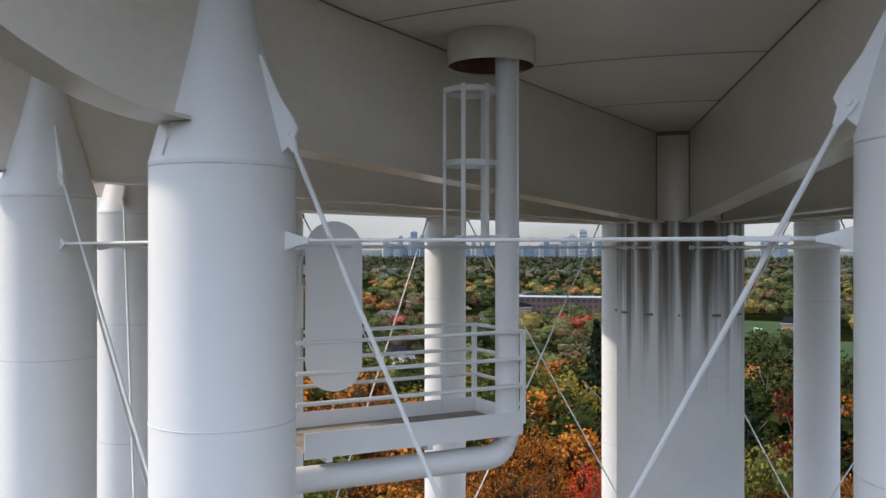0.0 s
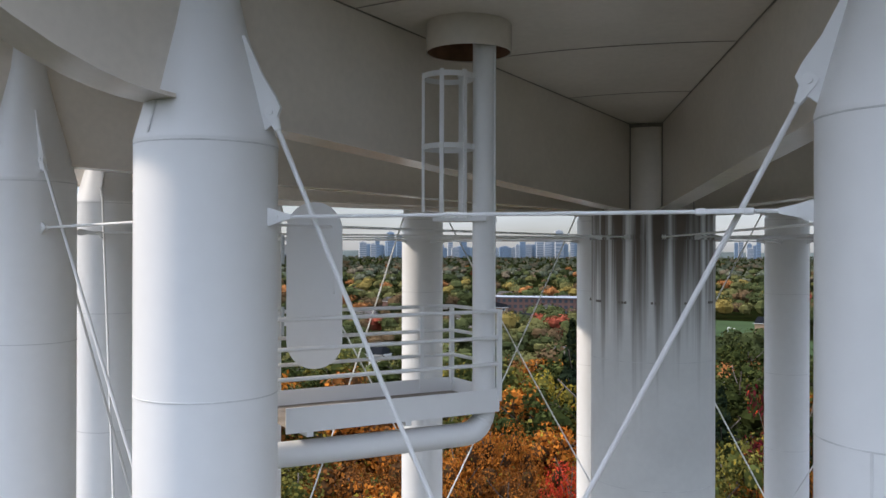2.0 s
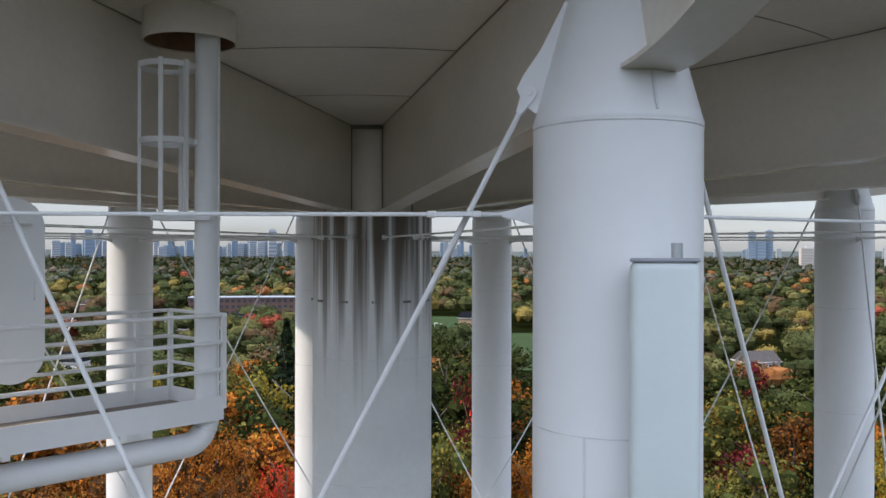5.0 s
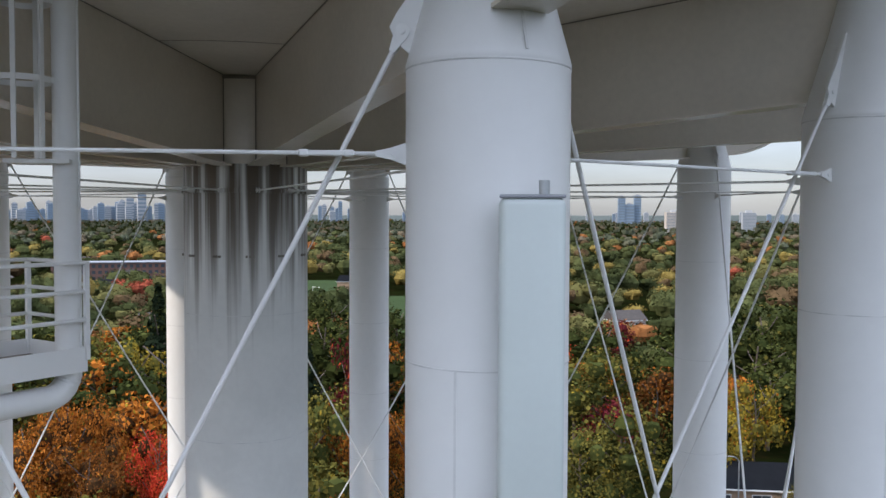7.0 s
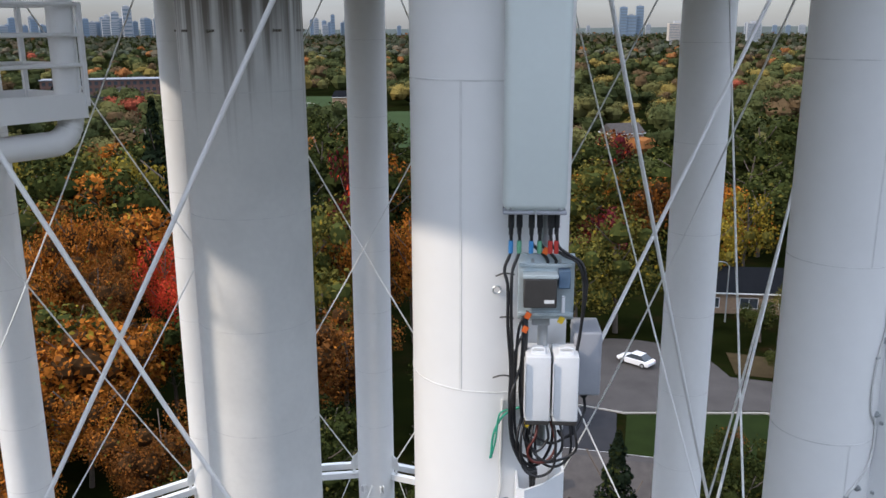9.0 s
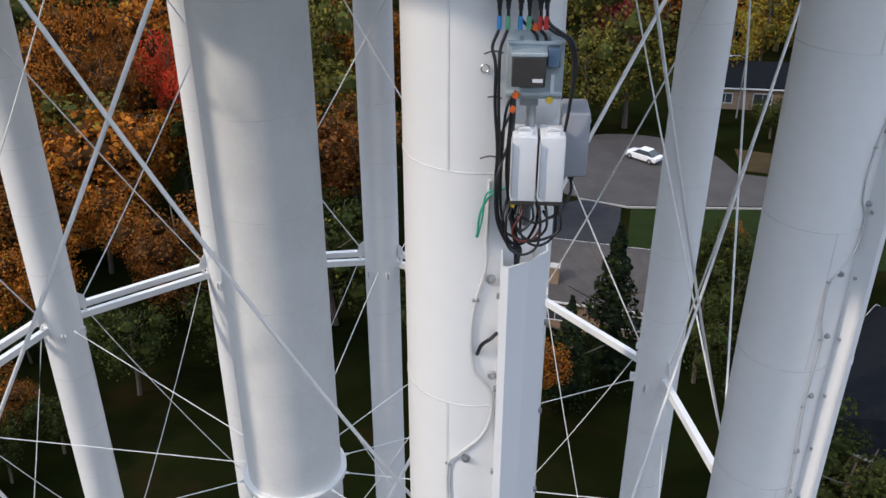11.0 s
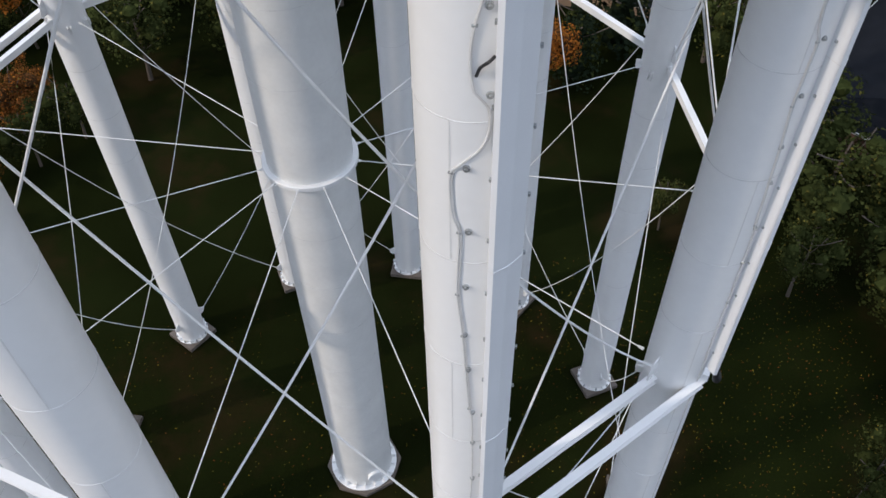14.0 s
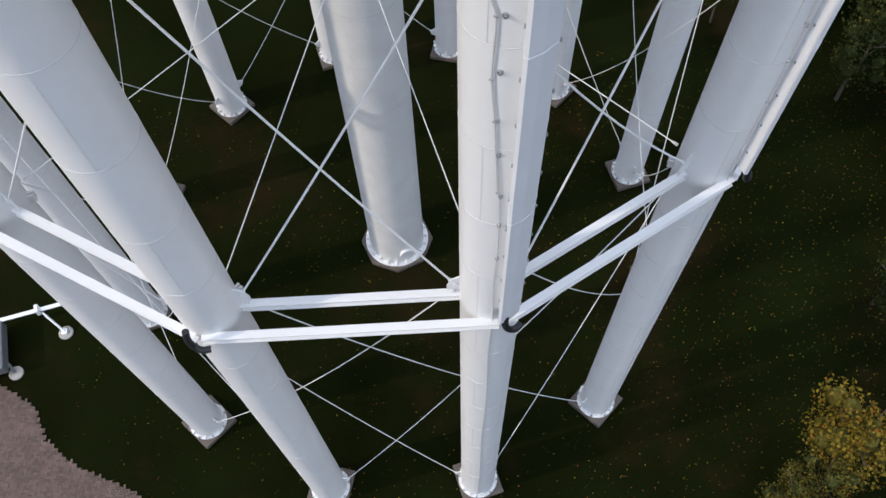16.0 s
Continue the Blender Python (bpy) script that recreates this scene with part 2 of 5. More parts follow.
for k in range(8):
    bm = B()
    q = Matrix.Rotation(2 * math.pi * (k + 0.5) / 8, 4, "Z")
    bmesh.ops.create_cone(bm, cap_ends=True, segments=6, radius1=0.045, radius2=0.045, depth=0.16, matrix=q @ Matrix.Translation((0.85, 0, 0.38)))
    bolts.append(part("anchor_bolt", bm, steel, leg))
pier_mesh = part("pier", box(B(), (1.85, 1.85, 0.6), Matrix.Translation((0, 0, -0.06)), 0.03), concrete, leg, "weathered square concrete pier")
legs = {AZ[0]: leg}
for az in AZ[1:]:
    legs[az] = shared("leg", leg, tower, Matrix.Translation(ring_point(az)) @ turn_z(az))
    for nm, ob in (*(("vertical_weld", w) for w in welds), *(("weld_seam", w) for w in beads), ("base_flange", base_flange), *(("anchor_bolt", w) for w in bolts), ("pier", pier_mesh)):
        shared(nm, ob, legs[az])

# riser with its two rings, hatch and octagonal footing
riser = part("riser", lathe(B(), [(0, 0.3)] + seam_profile(0.3, 41.33, R_RISER, [38.04, 35.27, 32.6, 30.0, 27.4, 24.8, 18.5, 15.9, 13.2, 10.5, 7.8, 5.1]), 96), paint_riser, tower,
             "wide central riser pipe with dark rust runs near its top")
for z in [38.04, 35.27, 32.6, 30.0, 27.4, 24.8, 18.5, 15.9, 13.2, 10.5, 7.8, 5.1]:
    part("weld_seam", weld_ring(R_RISER, z), seam_grey, riser)
# top of the riser, in the soffit's bounce-toned paint
part("neck", lathe(B(), [(R_RISER, 41.33), (R_RISER, 43.5)], 96), paint_under, riser, "dim upper neck of the riser between the girders")
part("riser_ring", lathe(B(), [(1.37, 20.98), (1.53, 20.98), (1.55, 21.0), (1.55, 21.14), (1.53, 21.16), (1.37, 21.16)], 72, close=True), paint, riser)
part("collar_ring", lathe(B(), [(1.37, 40.71), (1.44, 40.71), (1.44, 40.81), (1.37, 40.81)], 72, close=True), paint_riser, riser)
part("weld_ring", lathe(B(), [(1.37, 43.13), (1.44, 43.15), (1.44, 43.21), (1.37, 43.23)], 48, close=True), seam_dark, riser)
bm = lathe(B(), [(1.3, 0.24), (1.62, 0.24), (1.62, 0.32), (1.3, 0.32)], 64, close=True)
for k in range(20):
    q = Matrix.Rotation(2 * math.pi * k / 20, 4, "Z")
    box(bm, (0.20, 0.03, 0.25), q @ Matrix.Translation((1.47, 0, 0.44)))
part("base_flange", bm, paint, riser)
q = Matrix.Rotation(radians(-70), 4, "Z") @ Matrix.Translation((1.36, 0, 1.25)) @ Matrix.Rotation(radians(90), 4, "Y")
part("manhole", lathe(B(), [(0, 0.20), (0.33, 0.20), (0.36, 0.16), (0.36, 0.10), (0.29, 0.10), (0.29, -0.05)], 32, q), paint, riser)
part("footing", lathe(B(), [(0, 0.24), (1.80, 0.24), (1.85, 0.2), (1.85, -0.3)], 8), concrete, riser, "weathered octagonal concrete footing")
for az in AZ:
    for da in (-18, -15, -12):
        part("lug", box(B(), (0.05, 0.045, 0.05), Matrix.Rotation(radians(az + da + 8.5), 4, "Z") @ Matrix.Translation((1.40, 0, 39.33))), seam_dark, riser)


# radial girders with curved brackets outside the legs
def soffit(r):
    """Height of the tank's underside at the radius r."""
    return 43.16 + 0.042 * r + (0.0 if r < 11 else 0.036 * (r - 11) ** 2)


def chin(r):
    """Height of the girder's lower edge."""
    if r < 13.6:
        return 41.32 + 0.052 * (r - R_RISER)
    return min(42.02 + 0.155 * (r - 13.55) ** 1.9, soffit(r) - 0.02)


radii = [R_RISER - 0.02] + [2 + 0.9 * k for k in range(13)] + [13.3, 13.6, 13.9, 14.2, 14.5, 14.9, 15.3, 15.7, 16.1, 16.5, 16.9, 17.3, 17.6]
web = part("girder", plate(B(), [(r, chin(r)) for r in radii] + [(r, soffit(r) + 0.05) for r in radii[::-1]], 0.03), paint_under, tower)
web.matrix_basis = turn_z(AZ[0])
bm = B()
last = None
for r in radii[:15]:
    row = [bm.verts.new((r, y, chin(r) + dz)) for y, dz in ((-0.2, 0), (0.2, 0), (0.2, -0.035), (-0.2, -0.035))]
    if last:
        for k in range(4):
            bm.faces.new((last[k], last[(k + 1) % 4], row[(k + 1) % 4], row[k]))
    else:
        bm.faces.new(row)
    last = row
bm.faces.new(last[::-1])
flange = part("flange", bm, paint_under, web)
bm = B()
last = None
for r in [13.62] + radii[16:]:
    w = 0.27 if r < 16.9 else 0.2
    row = [bm.verts.new((r, y, chin(r) + dz)) for y, dz in ((-w, 0), (w, 0), (w, -0.04), (-w, -0.04))]
    if last:
        for k in range(4):
            bm.faces.new((last[k], last[(k + 1) % 4], row[(k + 1) % 4], row[k]))
    else:
        bm.faces.new(row)
    last = row
bm.faces.new(last[::-1])
bracket_flange = part("bracket_flange", bm, paint_under, web)
seams = []
for y in (-0.024, 0.024):                     # dark fillets along the tank plate and the riser's neck
    seams.append(part("fillet", tube(B(), [(r, y, soffit(r) - 0.004) for r in radii[:14]], 0.013, 6), seam_dark, web))
    seams.append(part("fillet", tube(B(), [(R_RISER + 0.012, y, 41.34), (R_RISER + 0.012, y, 43.2)], 0.015, 6), seam_dark, web))
for az in AZ[1:]:
    g = shared("girder", web, tower, turn_z(az))
    for ob in seams:
        shared("fillet", ob, g)
    shared("flange", flange, g)
    shared("bracket_flange", bracket_flange, g)

# tank
prof = [(1.3, soffit(1.3))] + [(r, soffit(r)) for r in (2.5, 4, 5.5, 7, 8.5, 10, 11, 12, 13, 14, 15, 16, 17, 17.7)]
prof += [(18.6, 46.6), (19.3, 47.8), (19.6, 49.4), (19.3, 51.0), (18.2, 52.9), (15.5, 55.0), (11, 56.7), (6, 57.5), (0, 57.7)]
tank = part("tank", lathe(B(), prof, 120), paint_under, tower, "wide shallow white steel tank seen from below")
for r in (4.4, 7.6, 10.6, 13.8):
    z = soffit(r)
    part("weld_seam", lathe(B(), [(r - 0.012, z + 0.01), (r - 0.012, z - 0.006), (r + 0.012, z - 0.006), (r + 0.012, z + 0.01)], 120, close=True), seam_dark, tank)


# bracing
def clevis(bm, at, toward, size=1.0):
    """A forked end with its pin, on a rod that leads toward."""
    d = (Vector(toward) - Vector(at)).normalized()
    q = Matrix.Translation(at) @ d.to_track_quat("X", "Z").to_matrix().to_4x4()
    for y in (-0.05, 0.05):
        plate(bm, [(-0.10, -0.05), (-0.06, -0.11), (0.04, -0.11), (0.34, -0.045), (0.34, 0.045), (0.04, 0.11), (-0.06, 0.11), (-0.10, 0.05)],
              0.022, q @ Matrix.Diagonal((size, size, size, 1)) @ Matrix.Translation((0, y, 0)))
    bmesh.ops.create_cone(bm, cap_ends=True, segments=12, radius1=0.05 * size, radius2=0.05 * size, depth=0.18 * size, matrix=q @ Matrix.Rotation(radians(90), 4, "X"))


def rod(a, b, r=0.035, ends=1.0, turnbuckle=None):
    a, b = Vector(a), Vector(b)
    bm = tube(B(), [a, b], r, 10)
    ob = part("tie_rod", bm, paint, tower)
    if ends:
        for p, q in ((a, b), (b, a)):
            bm = B()
            clevis(bm, p, q, ends)
            part("clevis", bm, paint, ob)
    if turnbuckle is not None:
        d = (b - a).normalized()
        q = Matrix.Translation(a.lerp(b, turnbuckle)) @ d.to_track_quat("X", "Z").to_matrix().to_4x4()
        bm = B()
        for y in (-0.055, 0.055):
            box(bm, (0.42, 0.03, 0.045), q @ Matrix.Translation((0, y, 0)), 0.008)
        for x in (-0.2, 0.2):
            box(bm, (0.09, 0.15, 0.06), q @ Matrix.Translation((x, 0, 0)), 0.015)
        part("turnbuckle", bm, paint, ob)
    return ob


def toward(az, other, r, z):
    """A point beside the leg at az, r from its axis, on the side of the leg at other."""
    c = ring_point(az)
    d = (ring_point(other) - c).normalized()
    return Vector((c.x + d.x * r, c.y + d.y * r, z))


def long_rod(a, b, sag, r, ends):
    """A slack tie rod that spans two bays and passes inside the leg between them."""
    a, b = Vector(a), Vector(b)
    pts = [a.lerp(b, t) - Vector((0, 0, 4 * sag * t * (1 - t))) for t in [k / 20 for k in range(21)]]
    ob = part("tie_rod", tube(B(), pts, r, 10), paint, tower)
    for p, q in ((pts[0], pts[1]), (pts[-1], pts[-2])):
        bm = B()
        clevis(bm, p, q, ends)
        part("clevis", bm, paint, ob)
    return ob


for k, az in enumerate(AZ):
    for s in (-1, 1):
        far = AZ[(k + 2 * s) % 12]
        nb = AZ[(k + s) % 12]
        long_rod(toward(az, nb, 0.78, 41.90), toward(far, nb, 0.88, 21.85), 2.0 if (s > 0 and az == 255) else 0.6 if s > 0 else 0.4, 0.026, 0.6)
        long_rod(toward(az, nb, 0.92, 21.45), toward(far, nb, 0.95, 1.6), 1.1, 0.018, 0.5)
        # pointed gusset plates at the cones
        c = ring_point(az)
        d = (ring_point(AZ[(k + s) % 12]) - c).normalized()
        q = Matrix.Translation(c) @ d.to_track_quat("X", "Z").to_matrix().to_4x4()
        part("gusset_plate", plate(B(), [(0.66, 41.66), (0.84, 41.80), (0.90, 41.94), (0.84, 42.06), (0.69, 42.28), (0.47, 42.72), (0.42, 42.72), (0.5, 42.04)], 0.04, q), paint, tower)
        part("gusset_plate", plate(B(), [(0.70, 40.70), (0.78, 40.72), (0.93, 40.77), (0.96, 40.81), (0.93, 40.85), (0.78, 40.90), (0.70, 40.92)], 0.03, q), paint, tower)
        part("gusset_plate", plate(B(), [(0.70, 21.55), (1.05, 21.55), (1.05, 21.75), (0.95, 22.05), (0.70, 22.25)], 0.03, q), paint, tower)
        part("gusset_plate", plate(B(), [(0.70, 1.2), (0.98, 1.4), (1.05, 1.6), (0.98, 1.72), (0.70, 1.9)], 0.03, q), paint, tower)
    # ring of horizontal rods under the cones, radial rods at two heights
    nxt = AZ[(k + 1) % 12]
    rod(toward(az, nxt, 0.86, 40.81), toward(nxt, az, 0.86, 40.81), 0.019, 0.5, 0.88)
    rod(ring_point(az, 1.46, 40.76), ring_point(az, 12.2, 40.76), 0.018, 0.5)
    rod(ring_point(az, 1.55, 21.07), ring_point(az, 12.1, 21.07), 0.015, 0.4)
    # lugs on the leg's inner side
    for da in (-28, 28):
        q = Matrix.Translation(ring_point(az)) @ turn_z(az + 180 + da)
        part("lug", box(B(), (0.20, 0.05, 0.30), q @ Matrix.Translation((0.82, -0.06, 20.85)), 0.01), paint, tower)
        part("lug", box(B(), (0.20, 0.05, 0.30), q @ Matrix.Translation((0.82, 0.06, 20.85)), 0.01), paint, tower)
    # pairs of channel struts
    p, q = ring_point(az), ring_point(nxt)
    mid, d = (p + q) / 2, (q - p).normalized()
    out = Vector((mid.x, mid.y, 0)).normalized()
    for side, length in ((0.0, (q - p).length - 1.46), (0.80, (q - p).length + 0.28)):
        if side and az in (-15 % 360, 15, 345):          # no cable tray along these bays
            continue
        m = Matrix.Translation(mid + out * side + Vector((0, 0, 21.2))) @ d.to_track_quat("X", "Z").to_matrix().to_4x4()
        bm = B()
        box(bm, (length, 0.02, 0.26), m @ Matrix.Translation((0, 0.10, 0)))
        box(bm, (length, 0.2, 0.02), m @ Matrix.Translation((0, 0, 0.12)))
        box(bm, (length, 0.2, 0.02), m @ Matrix.Translation((0, 0, -0.12)))
        part("channel_strut", bm, paint, tower)


# ---------------------------------------------------------------- antenna equipment on a leg
antenna_grey = material("antenna_shell", (0.62, 0.675, 0.655), 0.45, vary=0.05, scale=1.2, fine=15)
radio_white = material("radio_casing", (0.72, 0.73, 0.74), 0.5, vary=0.05, scale=6, fine=60)
box_grey = material("grey_casing", (0.30, 0.31, 0.34), 0.5, vary=0.08, scale=5, fine=60)
dark_grey = material("dark_casing", (0.045, 0.042, 0.040), 0.5, vary=0.2, scale=8)
blue_tape = material("blue_tape", (0.05, 0.25, 0.55), 0.5)
red_tape = material("red_tape", (0.55, 0.05, 0.04), 0.5)
green_tape = material("green_tape", (0.12, 0.35, 0.22), 0.5)
green_wire = material("green_wire", (0.03, 0.33, 0.22), 0.5)
orange_tag = material("orange_tag", (0.65, 0.12, 0.02), 0.6)
yellow_tag = material("yellow_tag", (0.65, 0.45, 0.03), 0.6)
LEG_A = ring_point(-75)
OUT = Vector((-0.186, -0.982, 0))
RIGHT = Vector((0.982, -0.186, 0))


def gear(u, d, z):
    """A point beside the leg: u to the right, d out from its axis."""
    return Vector((LEG_A.x, LEG_A.y, 0)) + RIGHT * u + OUT * d + Vector((0, 0, z))


GEAR = Matrix(((RIGHT.x, -OUT.x, 0, LEG_A.x), (RIGHT.y, -OUT.y, 0, LEG_A.y), (0, 0, 1, 0), (0, 0, 0, 1)))


def at_gear(u, d, z):
    return GEAR @ Matrix.Translation((u, -d, z))


def solid(name, label, category, size, u, d, z, mat, bevel):
    ob = mesh_object(name, box(B(), size, Matrix(), bevel, 3), mat, True, 40)
    ob.matrix_basis = at_gear(u, d, z)
    return tagged(ob, label, category)


made = []
antenna = solid("panel_antenna", "tall pale grey-green panel antenna mounted on a white leg", "antenna", (0.53, 0.22, 2.50), 0.365, 0.99, 39.16, antenna_grey, 0.07)
made.append(antenna)
for z in (1.255, -1.255):
    part("end_cap", box(B(), (0.525, 0.215, 0.03), Matrix.Translation((0, 0, z)), 0.012), box_grey, antenna)
for k in range(6):
    x = (-0.19, -0.12, -0.02, 0.05, 0.14, 0.19)[k]
    part("connector", lathe(B(), [(0, -1.27), (0.026, -1.27), (0.026, -1.40), (0.019, -1.41), (0.019, -1.46), (0, -1.46)], 10, Matrix.Translation((x, 0.02 * (k % 2), 0))), black, antenna)
for x, z in ((-0.2, -1.22), (0.0, -1.24), (0.2, -1.22)):
    part("rivet", lathe(B(), [(0, 0.006), (0.012, 0.004), (0.014, 0)], 8, Matrix.Translation((x, -0.111, z)) @ Matrix.Rotation(radians(90), 4, "X")), steel, antenna)
pipe = mesh_object("mounting_pipe", lathe(B(), [(0, 35.7), (0.045, 35.7), (0.045, 40.55), (0.038, 40.55), (0.038, 40.3), (0, 40.3)], 20), steel)
pipe.matrix_basis = at_gear(0.47, 0.82, 0)
made.append(tagged(pipe, "galvanised steel mounting pipe clamped to the leg", "pipe"))
for z in (36.9, 38.2, 40.1):
    part("clamp", box(B(), (0.16, 0.14, 0.09), Matrix.Translation((-0.02, 0.02, z)), 0.01), steel, pipe)
    part("standoff_arm", box(B(), (0.07, 0.55, 0.07), Matrix.Translation((-0.2, 0.22, z)) @ Matrix.Rotation(radians(38), 4, "Z"), 0.008), steel, pipe)

zinc = material("zinc_plate", (0.44, 0.51, 0.54), 0.45, 0.25, vary=0.15, scale=6)
panel = solid("equipment_plate", "galvanised steel equipment plate with a dark unit", "equipment plate", (0.48, 0.05, 0.58), 0.485, 0.88, 37.22, zinc, 0.008)
made.append(panel)
part("dark_unit", box(B(), (0.28, 0.14, 0.26), Matrix.Translation((-0.055, -0.09, -0.02)), 0.012), dark_grey, panel)
part("unit_lid", box(B(), (0.30, 0.15, 0.035), Matrix.Translation((-0.055, -0.09, 0.125)), 0.008), zinc, panel)
for z in (0.20, -0.24):
    part("folded_edge", box(B(), (0.47, 0.035, 0.03), Matrix.Translation((0, -0.04, z)), 0.005), zinc, panel)
part("breaker_box", box(B(), (0.10, 0.10, 0.16), Matrix.Translation((0.15, -0.07, 0.09)), 0.01), material("blue_grey_casing", (0.10, 0.16, 0.24), 0.4), panel)
part("name_plate", box(B(), (0.085, 0.004, 0.03), Matrix.Translation((0.02, -0.164, -0.09))), radio_white, panel)
part("fuse_strip", box(B(), (0.03, 0.03, 0.15), Matrix.Translation((0.15, -0.04, -0.15)), 0.004), radio_white, panel)
for x in (-0.12, 0.0, 0.11):
    part("bolt", lathe(B(), [(0, 0.02), (0.016, 0.018), (0.018, 0)], 6, Matrix.Translation((x, -0.025, 0.235)) @ Matrix.Rotation(radians(90), 4, "X")), steel, panel)

radio = solid("radio_unit", "white ribbed radio unit hung below the antenna", "radio unit", (0.215, 0.34, 0.60), 0.425, 0.94, 36.36, radio_white, 0.012)
part("base_cover", box(B(), (0.21, 0.33, 0.05), Matrix.Translation((0, 0, -0.315)), 0.01), dark_grey, radio)
part("top_cap", box(B(), (0.10, 0.16, 0.03), Matrix.Translation((0, -0.03, 0.31)), 0.008), radio_white, radio)
part("carry_handle", tube(B(), smooth_path([(-0.05, -0.1, 0.30), (-0.05, -0.1, 0.35), (0.05, -0.1, 0.35), (0.05, -0.1, 0.30)], 4), 0.009, 8), radio_white, radio)
for k in range(7):
    part("cooling_fin", box(B(), (0.006, 0.25, 0.50), Matrix.Translation((-0.113, 0.03 + 0.036 * (k - 3), 0.0))), radio_white, radio)
tagged(radio, group="radio units")
made.append(radio)
made.append(copy_thing(radio, at_gear(0.665, 0.94, 36.36)))
cabinet = solid("power_box", "grey plastic power box beside the radio units", "box", (0.24, 0.42, 0.60), 0.87, 0.66, 36.50, box_grey, 0.025)
part("lid_rim", box(B(), (0.255, 0.40, 0.03), Matrix.Translation((0, 0, 0.22)), 0.01), box_grey, cabinet)
part("cable_gland", lathe(B(), [(0, -0.30), (0.03, -0.30), (0.03, -0.40), (0, -0.40)], 10), black, cabinet)
made.append(cabinet)


def cable(name, label, pts, r, mat, steps=6):
    ob = mesh_object(name, tube(B(), smooth_path([gear(*p) for p in pts], steps), r, 8), mat, True, 60)
    made.append(tagged(ob, label, "cable", group="antenna cables"))
    return ob


BLACK_CABLE = "black coaxial cable hanging from the antenna"
for k, (u, tape) in enumerate(((0.175, blue_tape), (0.245, green_tape), (0.345, blue_tape), (0.415, green_tape), (0.505, red_tape), (0.555, red_tape))):
    if k < 2:
        pts = [(u, 0.99, 37.72), (u, 0.99, 37.55), (u - 0.05, 1.0, 37.40), (0.155 + 0.03 * k, 1.02, 37.25), (0.16 + 0.03 * k, 1.02, 36.9), (0.19 + 0.02 * k, 1.0, 36.5),
               (0.185 + 0.02 * k, 1.0, 36.15), (0.22, 1.0, 35.85), (0.33, 1.02, 35.62), (0.46, 1.0, 35.60), (0.56, 0.98, 35.78), (0.58, 0.95, 36.04)]
    elif k < 4:
        pts = [(u, 0.99, 37.72), (u + 0.01, 0.98, 37.62), (u + 0.08, 0.97, 37.55), (u + 0.14, 0.95, 37.48), (u + 0.15, 0.9, 37.42)]
    else:
        pts = [(u, 0.99, 37.72), (u + 0.02, 0.99, 37.60), (u + 0.12, 0.98, 37.52), (0.745 + 0.03 * (k - 4), 0.98, 37.45), (0.80 + 0.02 * (k - 4), 0.98, 37.25),
               (0.79, 0.97, 36.9), (0.76, 0.93, 36.62), (0.74, 0.85, 36.45)]
    ob = cable("cable", BLACK_CABLE, pts, 0.014, black)
    part("colour_tape", lathe(B(), [(0.019, 0.05), (0.021, 0.03), (0.021, -0.05), (0.019, -0.06)], 10, Matrix.Translation(gear(u, 0.99, 37.60))), tape, ob)
for k, (a0, low, b0, d) in enumerate(((0.36, 35.74, 0.50, 1.02), (0.42, 35.66, 0.62, 1.05), (0.46, 35.58, 0.70, 1.0), (0.33, 35.52, 0.56, 1.07), (0.40, 35.80, 0.72, 0.98), (0.30, 35.64, 0.74, 1.03))):
    cable("cable", BLACK_CABLE, [(a0, 0.95, 36.04), (a0 - 0.04, d, 35.88), (a0 - 0.02, d, low + 0.08), ((a0 + b0) / 2, d + 0.02, low), (b0 + 0.02, d, low + 0.09), (b0 + 0.03, d, 35.9), (b0, 0.95, 36.04)], 0.012, black)
for k, (u, z0, d) in enumerate(((0.22, 36.6, 0.98), (0.25, 36.8, 0.96), (0.205, 36.3, 1.03))):
    cable("cable", BLACK_CABLE, [(u + 0.08, 0.9, z0 + 0.2), (u, d, z0), (u - 0.02, d, 36.1), (u + 0.01, d, 35.8), (0.34, d + 0.03, 35.56), (0.43, d, 35.53), (0.42, 0.95, 35.40), (0.41, 0.92, 35.1)], 0.013, black)
cable("cable", "thick black trunk cable entering the cable duct", [(0.31, 0.92, 36.95), (0.31, 0.95, 36.75), (0.29, 0.95, 36.3), (0.33, 0.95, 35.9), (0.39, 0.93, 35.55), (0.41, 0.90, 35.2), (0.41, 0.90, 34.9)], 0.028, black)
cable("cable", "brown-red power cable looped below the radio units", [(0.44, 0.95, 36.03), (0.42, 1.05, 35.9), (0.35, 1.06, 35.75), (0.40, 1.06, 35.65), (0.52, 1.06, 35.66), (0.60, 1.04, 35.8), (0.55, 0.97, 36.0)], 0.012,
      material("brown_cable", (0.10, 0.02, 0.015), 0.5))
cable("cable", "black cable from the grey power box", [(0.87, 0.66, 36.12), (0.88, 0.68, 35.98), (0.80, 0.8, 35.84), (0.68, 0.92, 35.82), (0.62, 0.95, 35.9)], 0.014, black)
cable("cable", "green earth wire beside the cables", [(0.33, 0.92, 36.12), (0.22, 0.9, 36.07), (0.12, 0.86, 35.97), (0.05, 0.84, 35.8), (0.03, 0.83, 35.6), (0.02, 0.82, 35.55)], 0.011, green_wire)
cable("cable", "green earth wire beside the cables", [(0.20, 0.9, 36.08), (0.10, 0.86, 36.0), (0.07, 0.85, 35.75), (0.03, 0.82, 35.55)], 0.009, green_wire)
